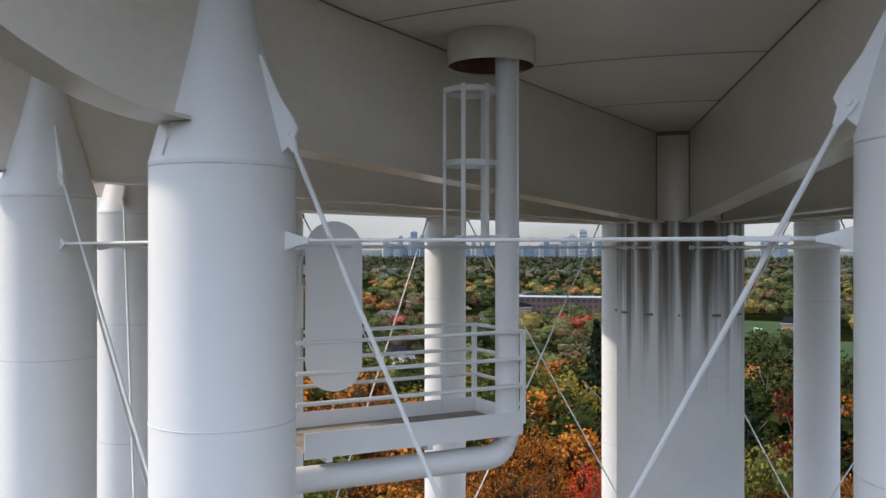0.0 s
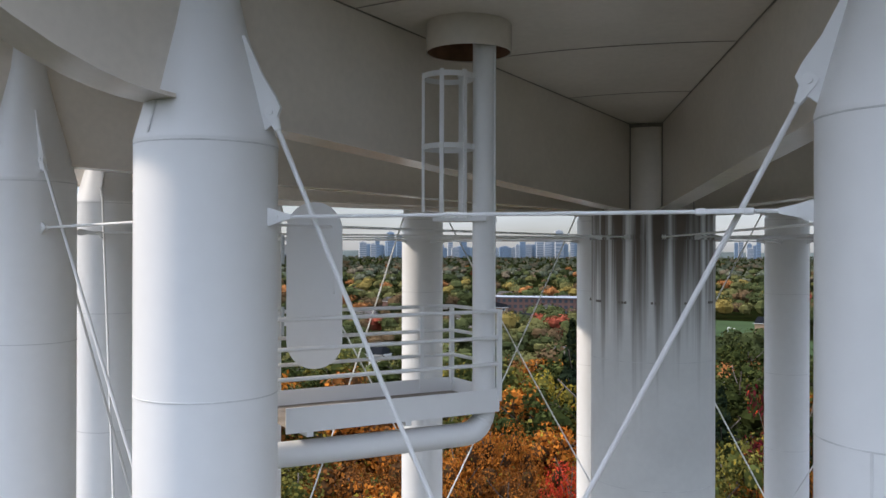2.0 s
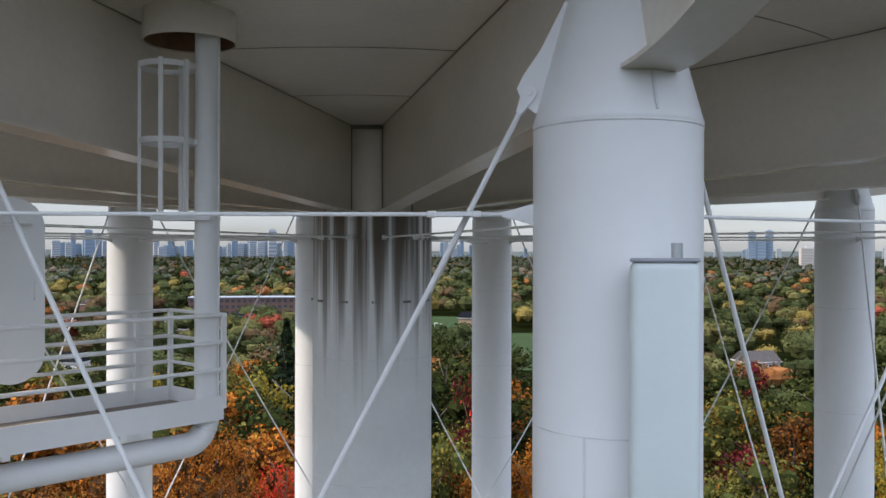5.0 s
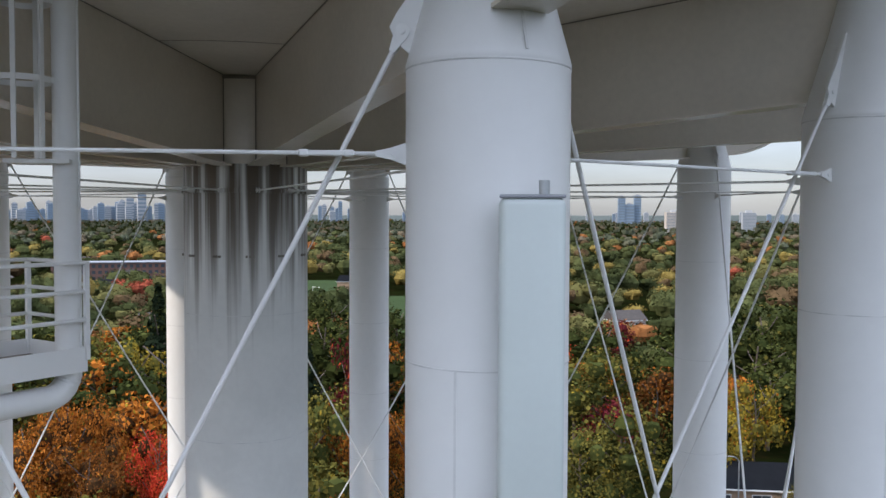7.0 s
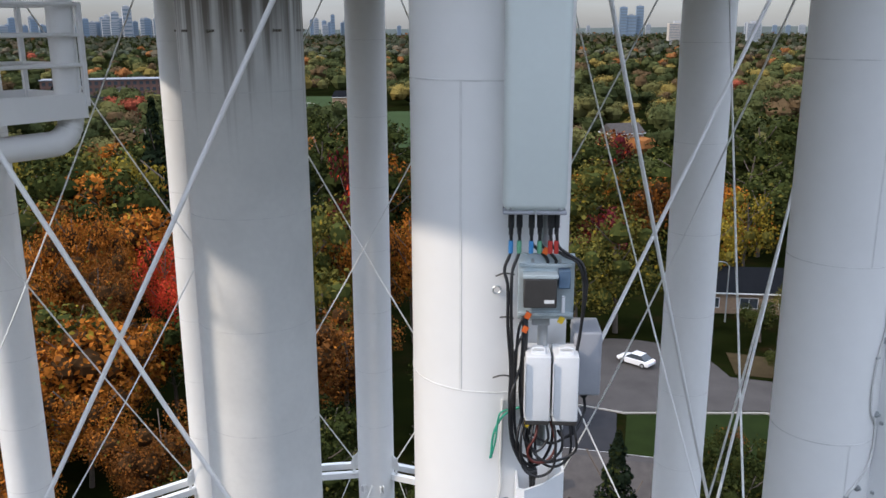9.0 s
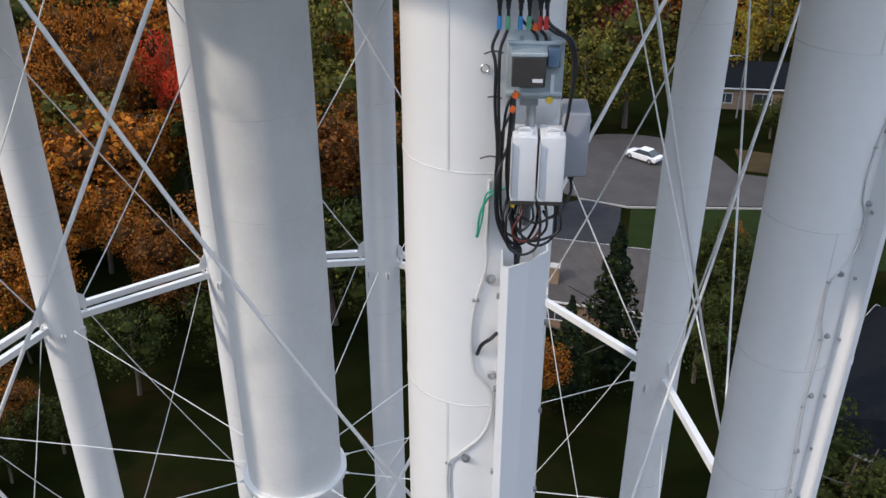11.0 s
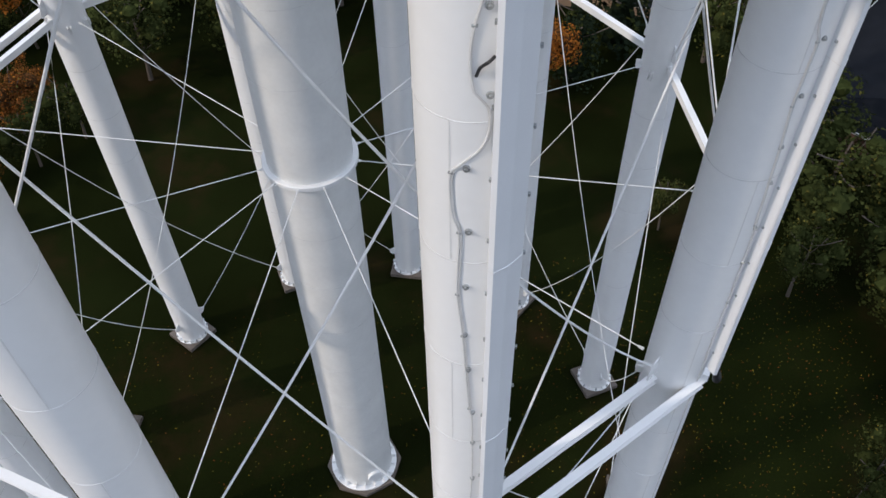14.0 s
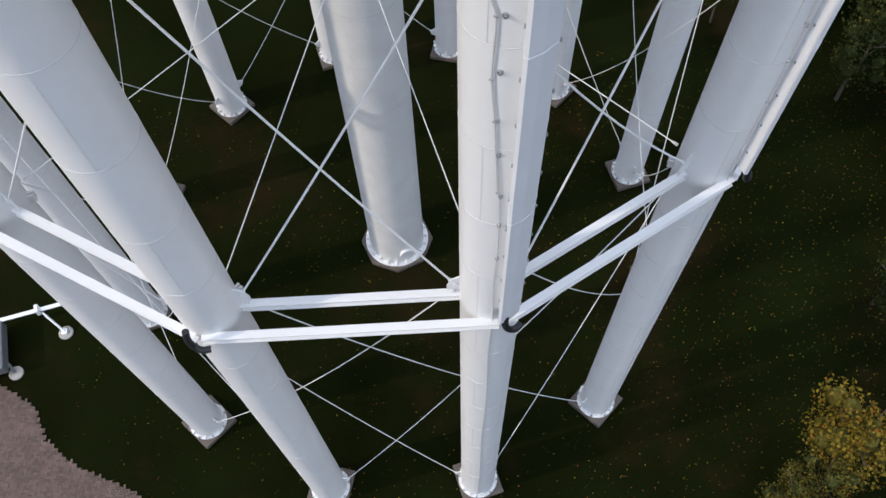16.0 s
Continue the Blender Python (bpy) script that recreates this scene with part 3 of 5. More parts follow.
for u, d, z, mat, nm in ((0.31, 0.985, 36.86, orange_tag, "orange"), (0.33, 0.97, 36.98, orange_tag, "orange"), (0.62, 0.93, 36.93, yellow_tag, "yellow"), (0.34, 1.0, 35.98, yellow_tag, "yellow"), (0.47, 0.99, 37.56, orange_tag, "orange")):
    ob = mesh_object("cable_tag", box(B(), (0.05, 0.012, 0.06), Matrix.Rotation(0.5, 4, "Y"), 0.004), mat)
    ob.matrix_basis = at_gear(u, d, z)
    made.append(tagged(ob, nm + " plastic tag tied to a cable", "tag", group="cable tags"))

# cable duct down the leg: three-faced cover with bolted tabs
DUCT = [(0.25, 0.55), (0.26, 1.03), (0.33, 1.06), (0.52, 0.93), (0.71, 0.70), (0.72, 0.45)]
bm = B()
INNER = [(0.27, 0.55), (0.28, 1.015), (0.325, 1.035), (0.51, 0.91), (0.69, 0.69), (0.70, 0.45)]
for z0, z1 in ((21.9, 35.36),):
    rows = [[bm.verts.new(gear(u, d, z)) for u, d in line] for line, z in ((DUCT, z0), (DUCT, z1), (INNER, z1), (INNER, z0))]
    for p, q in zip(rows, rows[1:]):
        for k in range(len(DUCT) - 1):
            bm.faces.new((p[k], p[k + 1], q[k + 1], q[k]))
duct_mat = material("duct_cover_paint", (0.76, 0.77, 0.78), 0.4, vary=0.05, scale=0.8)
duct = tagged(mesh_object("cable_duct", bm, duct_mat, False), "white sheet steel cable duct running down a leg", "cable duct", group="cable ducts")
for k in range(12):
    z = 34.9 - 1.12 * k
    part("tab", box(B(), (0.035, 0.05, 0.05), at_gear(0.245, 0.80, z), 0.006), steel, duct)
    part("tab", box(B(), (0.035, 0.05, 0.05), at_gear(0.735, 0.62, z - 0.4), 0.006), steel, duct)
for z in (31.2, 26.6):
    part("joint_strip", tube(B(), [gear(u, d + 0.004, z) for u, d in DUCT], 0.006, 6), seam_light, duct)
band = mesh_object("trunk_cable", tube(B(), smooth_path([gear(0.42, 0.9, 22.1), gear(0.42, 0.97, 21.75), gear(0.50, 0.97, 21.45), gear(0.66, 0.9, 21.3), gear(0.78, 0.75, 21.25)], 6), 0.085, 12), black)
tagged(band, "thick black trunk cable bending out of the duct", "cable", group="trunk cables")


def about_tower(ob, deg):
    return copy_thing(ob, turn_z(deg) @ ob.matrix_basis)


for deg in (30, -60):
    about_tower(duct, deg)
for deg in (30, -30):
    about_tower(band, deg)
for ob in made:
    about_tower(ob, 150)


# thin white conduit snaking down the leg, with its clips
def on_leg(az, z, off=0.0):
    return Vector((LEG_A.x + (R_LEG + off) * math.cos(radians(az)), LEG_A.y + (R_LEG + off) * math.sin(radians(az)), z))


conduit_mat = material("conduit", (0.62, 0.62, 0.61), 0.5, vary=0.1, scale=6)
snake = [(-91, 36.1), (-92, 35.5), (-92, 35.2), (-98.8, 34.82), (-102, 34.4), (-99, 34.0), (-92, 33.85), (-85.5, 33.68), (-85, 33.4), (-92, 33.12), (-110, 32.85), (-119, 32.68),
         (-120, 32.3), (-117, 31.9), (-111.2, 31.62), (-112, 31.0), (-113, 30.3), (-107, 29.3), (-103, 28.3), (-98, 27.2), (-94.5, 26.8), (-93, 25), (-95, 23), (-92, 21.5), (-95, 19), (-92, 15), (-96, 10), (-93, 5), (-95, 0.4)]
conduit = mesh_object("conduit", tube(B(), smooth_path([on_leg(a, z, 0.02) for a, z in snake], 5), 0.016, 8), conduit_mat)
tagged(conduit, "thin white conduit snaking down a leg", "conduit", group="leg conduits")
part("second_run", tube(B(), smooth_path([on_leg(a + 2.2, z, 0.02) for a, z in snake[7:20]], 5), 0.010, 8), conduit_mat, conduit)
for a, z in ((-87.7, 35.05), (-84.8, 33.9), (-104.4, 32.79), (-101.9, 31.66), (-104, 30.5), (-105, 29.34), (-100, 28.4), (-94, 27.07), (-93, 26.0), (-92, 24.6)):
    q = Matrix.Translation(on_leg(a, z)) @ Matrix.Rotation(radians(a), 4, "Z") @ Matrix.Rotation(radians(90), 4, "Y")
    part("stud", lathe(B(), [(0, 0.06), (0.022, 0.06), (0.024, 0.035), (0.045, 0.03), (0.05, -0.005)], 12, q), steel, conduit)
for a, z in ((-98.8, 34.82), (-119, 32.68), (-111.2, 31.62), (-113, 30.3), (-107, 29.3), (-98, 27.2)):
    q = Matrix.Translation(on_leg(a, z, 0.02)) @ Matrix.Rotation(radians(a), 4, "Z")
    part("clip", box(B(), (0.03, 0.07, 0.03), q, 0.006), steel, conduit)
about_tower(conduit, 30)
stub = mesh_object("cable", tube(B(), smooth_path([on_leg(-97, 34.18, 0.02), on_leg(-94, 34.32, 0.06), on_leg(-88, 34.42, 0.1), on_leg(-83, 34.45, 0.06)], 6), 0.02, 8), black)
tagged(stub, "short black cable curving into the duct", "cable")
for z, a0, a1, dz in ((36.35, -86, -98, 0.02), (37.3, -86, -97, 0.02), (36.9, -86, -94, 0.0)):
    ob = mesh_object("tie_wire", tube(B(), smooth_path([on_leg(a0, z, 0.1), on_leg((a0 + a1) / 2, z + 0.01, 0.07), on_leg(a1, z - dz, 0.05)], 4), 0.007, 6), dark_grey)
    tagged(ob, "stiff dark wire end sticking out beside the cables", "wire", group="wire ends")
coil = mesh_object("wire_coil", lathe(B(), [(0.035, 0.008), (0.043, 0), (0.035, -0.008), (0.027, 0)], 18, Matrix.Translation(on_leg(-96, 37.15, 0.03)) @ Matrix.Rotation(radians(-96), 4, "Z") @ Matrix.Rotation(radians(90), 4, "Y"), close=True), steel)
tagged(coil, "small coil of bare wire on the leg", "wire coil")


# ---------------------------------------------------------------- access platform, hatch door, ladder cage, pipe
P0, PD, PN = Vector((-2.95, -11.6, 0)), Vector((0.654, 0.757, 0)), Vector((-0.757, 0.654, 0))
PL, PW = 2.95, 1.25


def deck_at(s, w, z):
    return P0 + PD * s + PN * w + Vector((0, 0, z))


DECK = Matrix(((PD.x, PN.x, 0, P0.x), (PD.y, PN.y, 0, P0.y), (0, 0, 1, 0), (0, 0, 0, 1)))
platform = tagged(empty("access_platform"), "small white steel platform with a three-bar railing", "platform")
deck_mat = material("deck_plate", (0.30, 0.26, 0.22), 0.8, vary=0.3, scale=3, bump=0.2)
part("deck", box(B(), (PL, PW, 0.03), DECK @ Matrix.Translation((PL / 2, PW / 2, 38.42))), deck_mat, platform, "brown weathered deck plate")
for nm, size, c in (("toe_plate", (PL, 0.012, 0.30), (PL / 2, 0, 38.48)), ("toe_plate", (PL, 0.012, 0.30), (PL / 2, PW, 38.48)), ("toe_plate", (0.012, PW, 0.30), (PL, PW / 2, 38.48))):
    part(nm, box(B(), size, DECK @ Matrix.Translation(c)), paint, platform)
for z in (39.66, 39.31, 38.96):
    part("rail", tube(B(), [deck_at(-0.1, 0, z), deck_at(PL, 0, z)], 0.026, 10), paint, platform)
    part("rail", tube(B(), [deck_at(-0.4, PW, z), deck_at(PL, PW, z)], 0.026, 10), paint, platform)
    part("rail", tube(B(), [deck_at(PL, -0.04, z), deck_at(PL, PW, z)], 0.026, 10), paint, platform)
for s, w in ((PL, 0), (PL, PW), (PL - 0.5, PW)):
    part("post", box(B(), (0.06, 0.06, 1.2), DECK @ Matrix.Translation((s, w, 39.07)), 0.006), paint, platform)
for s in (0.3, 1.6):
    part("beam", box(B(), (0.08, PW, 0.12), DECK @ Matrix.Translation((s, PW / 2, 38.33))), paint, platform)

hood = tagged(mesh_object("access_tube", lathe(B(), [(0.59, 43.9), (0.59, 43.17), (0.575, 43.17), (0.575, 43.9)], 48, Matrix.Translation((-1.53, -9.13, 0))), paint_under), "short wide round access tube under the tank", "access tube")
part("inner_plate", lathe(B(), [(0, 43.85), (0.574, 43.85)], 48, Matrix.Translation((-1.53, -9.13, 0))), material("tube_inner_brown", (0.20, 0.10, 0.06), 0.8, vary=0.4, scale=4), hood, "dark brown underside")

# inner wall in the same dark brown as the plate above it
part("inner_wall", lathe(B(), [(0.568, 43.185), (0.568, 43.84)], 48, Matrix.Translation((-1.53, -9.13, 0))), bpy.data.materials["tube_inner_brown"], hood)

px, py, bend = -1.25, -9.31, 0.30
drain = mesh_object("drain_pipe", tube(B(), [(px, py, 43.6), (px, py, 38.36)] + [(px - 0.654 * bend * (1 - math.cos(t)), py - 0.757 * bend * (1 - math.cos(t)), 38.33 - bend * math.sin(t)) for t in [k * math.pi / 16 for k in range(1, 9)]]
                                       + [deck_at(-0.1, 0.4, 38.00)], 0.155, 24), paint)
tagged(drain, "white vertical pipe bending under the platform to a leg", "pipe")
part("seam_bead", tube(B(), [(px + 0.16, py - 0.04, 43.5), (px + 0.16, py - 0.04, 38.6)], 0.014, 6), paint, drain)

cage = tagged(empty("ladder_cage"), "white flat-bar ladder cage hanging under the tank", "ladder cage")
cx, cy = -1.72, -9.41
for z in (42.80, 41.85):
    pts = [(cx + 0.34 * math.cos(a), cy + 0.34 * math.sin(a), z) for a in [2 * math.pi * k / 24 for k in range(25)]]
    bm = lathe(B(), [(0.34, z - 0.035), (0.352, z - 0.035), (0.352, z + 0.035), (0.34, z + 0.035)], 32, Matrix.Translation((cx, cy, 0)), close=True)
    part("hoop", bm, paint, cage)
    part("hoop_arm", box(B(), (0.30, 0.012, 0.07), Matrix.Translation((cx + 0.30, cy - 0.05, z)) @ Matrix.Rotation(radians(20), 4, "Z")), paint, cage)
for a in (200, 274, 326, 80):
    part("upright", box(B(), (0.040, 0.055, 1.95), Matrix.Translation((cx, cy, 41.88)) @ Matrix.Rotation(radians(a), 4, "Z") @ Matrix.Translation((0.345, 0, 0))), paint, cage)
part("landing_frame", box(B(), (0.75, 0.5, 0.05), Matrix.Translation((cx + 0.2, cy + 0.1, 40.88))), paint, cage)

# hatch door standing open at the leg's inner side
DOOR = Matrix(((0.93, -0.367, 0, -3.05), (0.367, 0.93, 0, -10.72), (0, 0, 1, 40.02), (0, 0, 0, 1)))
outline = [(0.35 * math.cos(t), 0.70 + 0.35 * math.sin(t)) for t in [k * math.pi / 14 for k in range(15)]] + [(0.35 * math.cos(t), -0.70 + 0.35 * math.sin(t)) for t in [math.pi + k * math.pi / 14 for k in range(15)]]
hatch = mesh_object("hatch_door", plate(B(), outline, 0.03), paint)
hatch.matrix_basis = DOOR
tagged(hatch, "tall round-ended white hatch door standing open", "door")
part("pull_handle", tube(B(), smooth_path([(0.25, -0.02, 0.1), (0.25, -0.06, 0.08), (0.25, -0.06, -0.08), (0.25, -0.02, -0.1)], 4), 0.008, 8), paint, hatch)
for z in (0.45, -0.45):
    part("hinge", lathe(B(), [(0, z - 0.18), (0.022, z - 0.18), (0.022, z + 0.18), (0, z + 0.18)], 12, Matrix.Translation((-0.40, 0.02, 0))), steel, hatch)
    part("hinge_leaf", box(B(), (0.14, 0.012, 0.12), Matrix.Translation((-0.36, 0.02, z))), paint, hatch)


# ---------------------------------------------------------------- trees
def foliage(name, colour):
    m = material(name, colour, 0.75, vary=0.35, scale=0.45, fine=3.0, bump=0.0, random_tint=0.22, island=0.20, spec=0.0)
    return m


LEAF = [foliage("leaf_dark_green", (0.0250, 0.0310, 0.0095)), foliage("leaf_green", (0.0470, 0.0540, 0.0160)), foliage("leaf_olive", (0.0980, 0.0850, 0.0200)),
        foliage("leaf_yellow", (0.2100, 0.1500, 0.0220)), foliage("leaf_orange", (0.3300, 0.1080, 0.0180)), foliage("leaf_rust", (0.1550, 0.0590, 0.0170)),
        foliage("leaf_red", (0.6200, 0.0620, 0.0300)), foliage("leaf_maroon", (0.0900, 0.0150, 0.0180)), foliage("leaf_needle", (0.0125, 0.0190, 0.0105)), foliage("leaf_core_shade_brown", (0.0520, 0.0270, 0.0120))]
# leaves of the town's woods, seen as whole crowns; last three have distance haze in their colour
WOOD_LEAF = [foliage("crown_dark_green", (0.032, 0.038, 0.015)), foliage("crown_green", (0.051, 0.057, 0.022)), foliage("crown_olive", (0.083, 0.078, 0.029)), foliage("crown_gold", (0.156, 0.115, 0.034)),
             foliage("crown_orange", (0.190, 0.078, 0.028)), foliage("crown_brown", (0.081, 0.053, 0.028)), foliage("crown_red", (0.208, 0.051, 0.030)), foliage("crown_hazed_green", (0.064, 0.071, 0.046)),
             foliage("crown_hazed_olive", (0.085, 0.085, 0.055)), foliage("crown_hazed_brown", (0.104, 0.083, 0.055))]


def crown_points(rng, n, lobes, squash=0.8, conifer=False):
    """Leaf places and directions in a crown of radius 1 and height 2 about its centre."""
    if conifer:
        h = rng.random(n) ** 0.75
        tier = 0.80 + 0.20 * np.sin(h * 44.0)
        a = rng.random(n) * 2 * np.pi
        rad = (1 - h * 0.97) * tier * (0.45 + 0.55 * np.sqrt(rng.random(n)))
        pts = np.stack([rad * np.cos(a), rad * np.sin(a), (1 - 2 * (1 - h)) - 0.16 * rad], 1)
        pts[:, 2] = 2 * h - 1 - 0.15 * rad
        nrm = np.stack([np.cos(a), np.sin(a), np.full(n, 0.5)], 1)
        return pts, nrm, [(np.array([0, 0, z]), max(0.06, 0.36 * (1 - z) * 0.9)) for z in (-0.85, -0.6, -0.35, -0.1, 0.15, 0.4, 0.62)]
    c = rng.normal(size=(lobes, 3))
    c /= np.linalg.norm(c, axis=1)[:, None]
    c *= (0.30 + 0.52 * rng.random((lobes, 1)))
    r = 0.16 + 0.26 * rng.random(lobes)
    which = rng.choice(lobes, n, p=r ** 2 / (r ** 2).sum())
    d = rng.normal(size=(n, 3))
    d /= np.linalg.norm(d, axis=1)[:, None]
    pts = c[which] + d * (r[which] * (0.62 + 0.45 * rng.random(n)))[:, None]
    return pts, d, list(zip(c, r))


def core(lobes, scale, shift, res, rng, fill=0.80):
    """Uneven solid masses inside the leaf clumps: quads of lumpy balls."""
    g = np.linspace(-1, 1, res + 1)
    u, v = np.meshgrid(g, g, indexing="ij")
    one = np.ones_like(u)
    out = []
    for c, r in lobes:
        ph = rng.random(3) * 6.28
        for f in ((u, v, one), (v, u, -one), (one, u, v), (-one, v, u), (v, one, u), (u, -one, v)):
            p = np.stack(f, -1)
            p = p / np.linalg.norm(p, axis=-1, keepdims=True)
            lump = 1 + 0.16 * np.sin(5.1 * p[..., 0] + ph[0]) * np.sin(4.3 * p[..., 1] + ph[1]) + 0.12 * np.sin(7.7 * p[..., 2] + ph[2])
            p = (c + p * (lump * r * fill)[..., None]) * scale + shift
            out.append(np.stack([p[:-1, :-1], p[1:, :-1], p[1:, 1:], p[:-1, 1:]], 2).reshape(-1, 4, 3))
    return np.concatenate(out)


def leaves(pts, nrm, size, rng):
    """Diamond leaf clumps: vertices of four-sided faces."""
    n = len(pts)
    nrm = nrm + rng.normal(size=(n, 3)) * 0.50
    nrm /= np.linalg.norm(nrm, axis=1)[:, None]
    t = np.cross(nrm, rng.normal(size=(n, 3)))
    t /= np.linalg.norm(t, axis=1)[:, None]
    b = np.cross(nrm, t)
    s = (size * (0.55 + 0.9 * rng.random(n)))[:, None]
    w = s * (0.5 + 0.4 * rng.random(n))[:, None]
    return np.stack([pts - t * s, pts - b * w + nrm * s * 0.2, pts + t * s, pts + b * w + nrm * s * 0.2], 1)


def quad_mesh(name, quads, mats, index=None):
    n = len(quads)
    me = bpy.data.meshes.new(name)
    me.vertices.add(4 * n)
    me.vertices.foreach_set("co", quads.reshape(-1).astype(np.float32))
    me.loops.add(4 * n)
    me.loops.foreach_set("vertex_index", np.arange(4 * n, dtype=np.int32))
    me.polygons.add(n)
    me.polygons.foreach_set("loop_start", np.arange(0, 4 * n, 4, dtype=np.int32))
    for m in mats:
        me.materials.append(m)
    if index is not None:
        me.polygons.foreach_set("material_index", index.astype(np.int32))
    me.update(calc_edges=True)
    me.validate()
    return me


def trunk_bm(h, r, rng, spread):
    bm = B()
    base = [(0, 0, -0.2), (0.02 * h, 0.01 * h, h * 0.3), (0.0, 0.03 * h, h * 0.62), (0.03 * h, 0.02 * h, h * 0.9)]
    pts = smooth_path(base, 3)
    for i in range(len(pts) - 1):
        f = 1 - 0.85 * i / len(pts)
        bmesh.ops.create_cone(bm, cap_ends=False, segments=7, radius1=r * f, radius2=r * (f - 0.85 / len(pts)), depth=(pts[i + 1] - pts[i]).length * 1.02,
                              matrix=Matrix.Translation((pts[i] + pts[i + 1]) / 2) @ (pts[i + 1] - pts[i]).to_track_quat("Z", "Y").to_matrix().to_4x4())
    for k in range(7):
        z = h * (0.32 + 0.07 * k)
        a = k * 2.4 + rng.random()
        tip = Vector((spread * 0.75 * math.cos(a), spread * 0.75 * math.sin(a), z + h * 0.2))
        tube(bm, smooth_path([(0, 0, z), (tip.x * 0.45, tip.y * 0.45, z + h * 0.07), tip], 2), r * 0.22, 4)
    return bm


KINDS = {}
INNER = (0, 0, 1, 2, 9, 9, 9, 7, 8)          # darker leaf for each crown's core: inner shade put into the colour


def make_tree(kind, leaf, n, size, seed, conifer=False, inner=14):
    """One tree at the origin, 10 m high, its crown about 4 m in radius."""
    rng = np.random.default_rng(seed)
    top = empty("tree")
    part("trunk", trunk_bm(9.0, 0.22, rng, 3.2), bark, top)
    pts, nrm, lobes = crown_points(rng, n, 24, conifer=conifer)
    scale, shift = (np.array([2.6, 2.6, 4.9]), np.array([0, 0, 5.4])) if conifer else (np.array([4.3, 4.3, 4.3]), np.array([0, 0, 5.9]))
    # the core shows through the leaf gaps as painted crown shade
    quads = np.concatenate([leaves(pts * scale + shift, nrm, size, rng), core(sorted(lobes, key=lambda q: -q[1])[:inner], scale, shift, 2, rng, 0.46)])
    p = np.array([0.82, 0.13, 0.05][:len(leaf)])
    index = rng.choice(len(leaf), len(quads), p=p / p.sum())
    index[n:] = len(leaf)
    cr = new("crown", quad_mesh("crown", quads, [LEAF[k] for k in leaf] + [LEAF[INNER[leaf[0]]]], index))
    cr.parent = top
    KINDS[kind] = top
    return top


WORDS = {"dark": "dark green broadleaf tree in full leaf", "green": "green broadleaf tree in full leaf", "olive": "olive green tree turning yellow in autumn",
         "yellow": "golden yellow autumn tree", "orange": "orange autumn maple tree", "rust": "rust brown autumn tree", "red": "bright red autumn maple",
         "maroon": "dark maroon autumn tree", "spruce": "dark green pointed spruce tree"}
SPEC = (("dark", (0, 1, 2)), ("green", (1, 0, 2)), ("olive", (2, 1, 3)), ("yellow", (3, 2, 4)), ("orange", (4, 5, 3)), ("rust", (5, 4, 2)), ("red", (6, 4, 5)), ("maroon", (7, 5, 6)), ("spruce", (8, 0, 1)))
for k, (kind, leaf) in enumerate(SPEC):
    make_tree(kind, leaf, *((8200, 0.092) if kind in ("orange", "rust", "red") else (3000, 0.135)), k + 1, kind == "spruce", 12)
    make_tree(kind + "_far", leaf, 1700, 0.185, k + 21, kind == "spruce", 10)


def put_tree(kind, x, y, h, wide=1.0, turn=0.0):
    m = Matrix.Translation((x, y, 0)) @ turn_z(turn) @ Matrix.Diagonal((h / 9 * wide, h / 9 * wide, h / 9, 1))
    ob = copy_thing(KINDS[kind], m)
    return tagged(ob, WORDS[kind.replace("_far", "")], "tree", "trees round the tower")


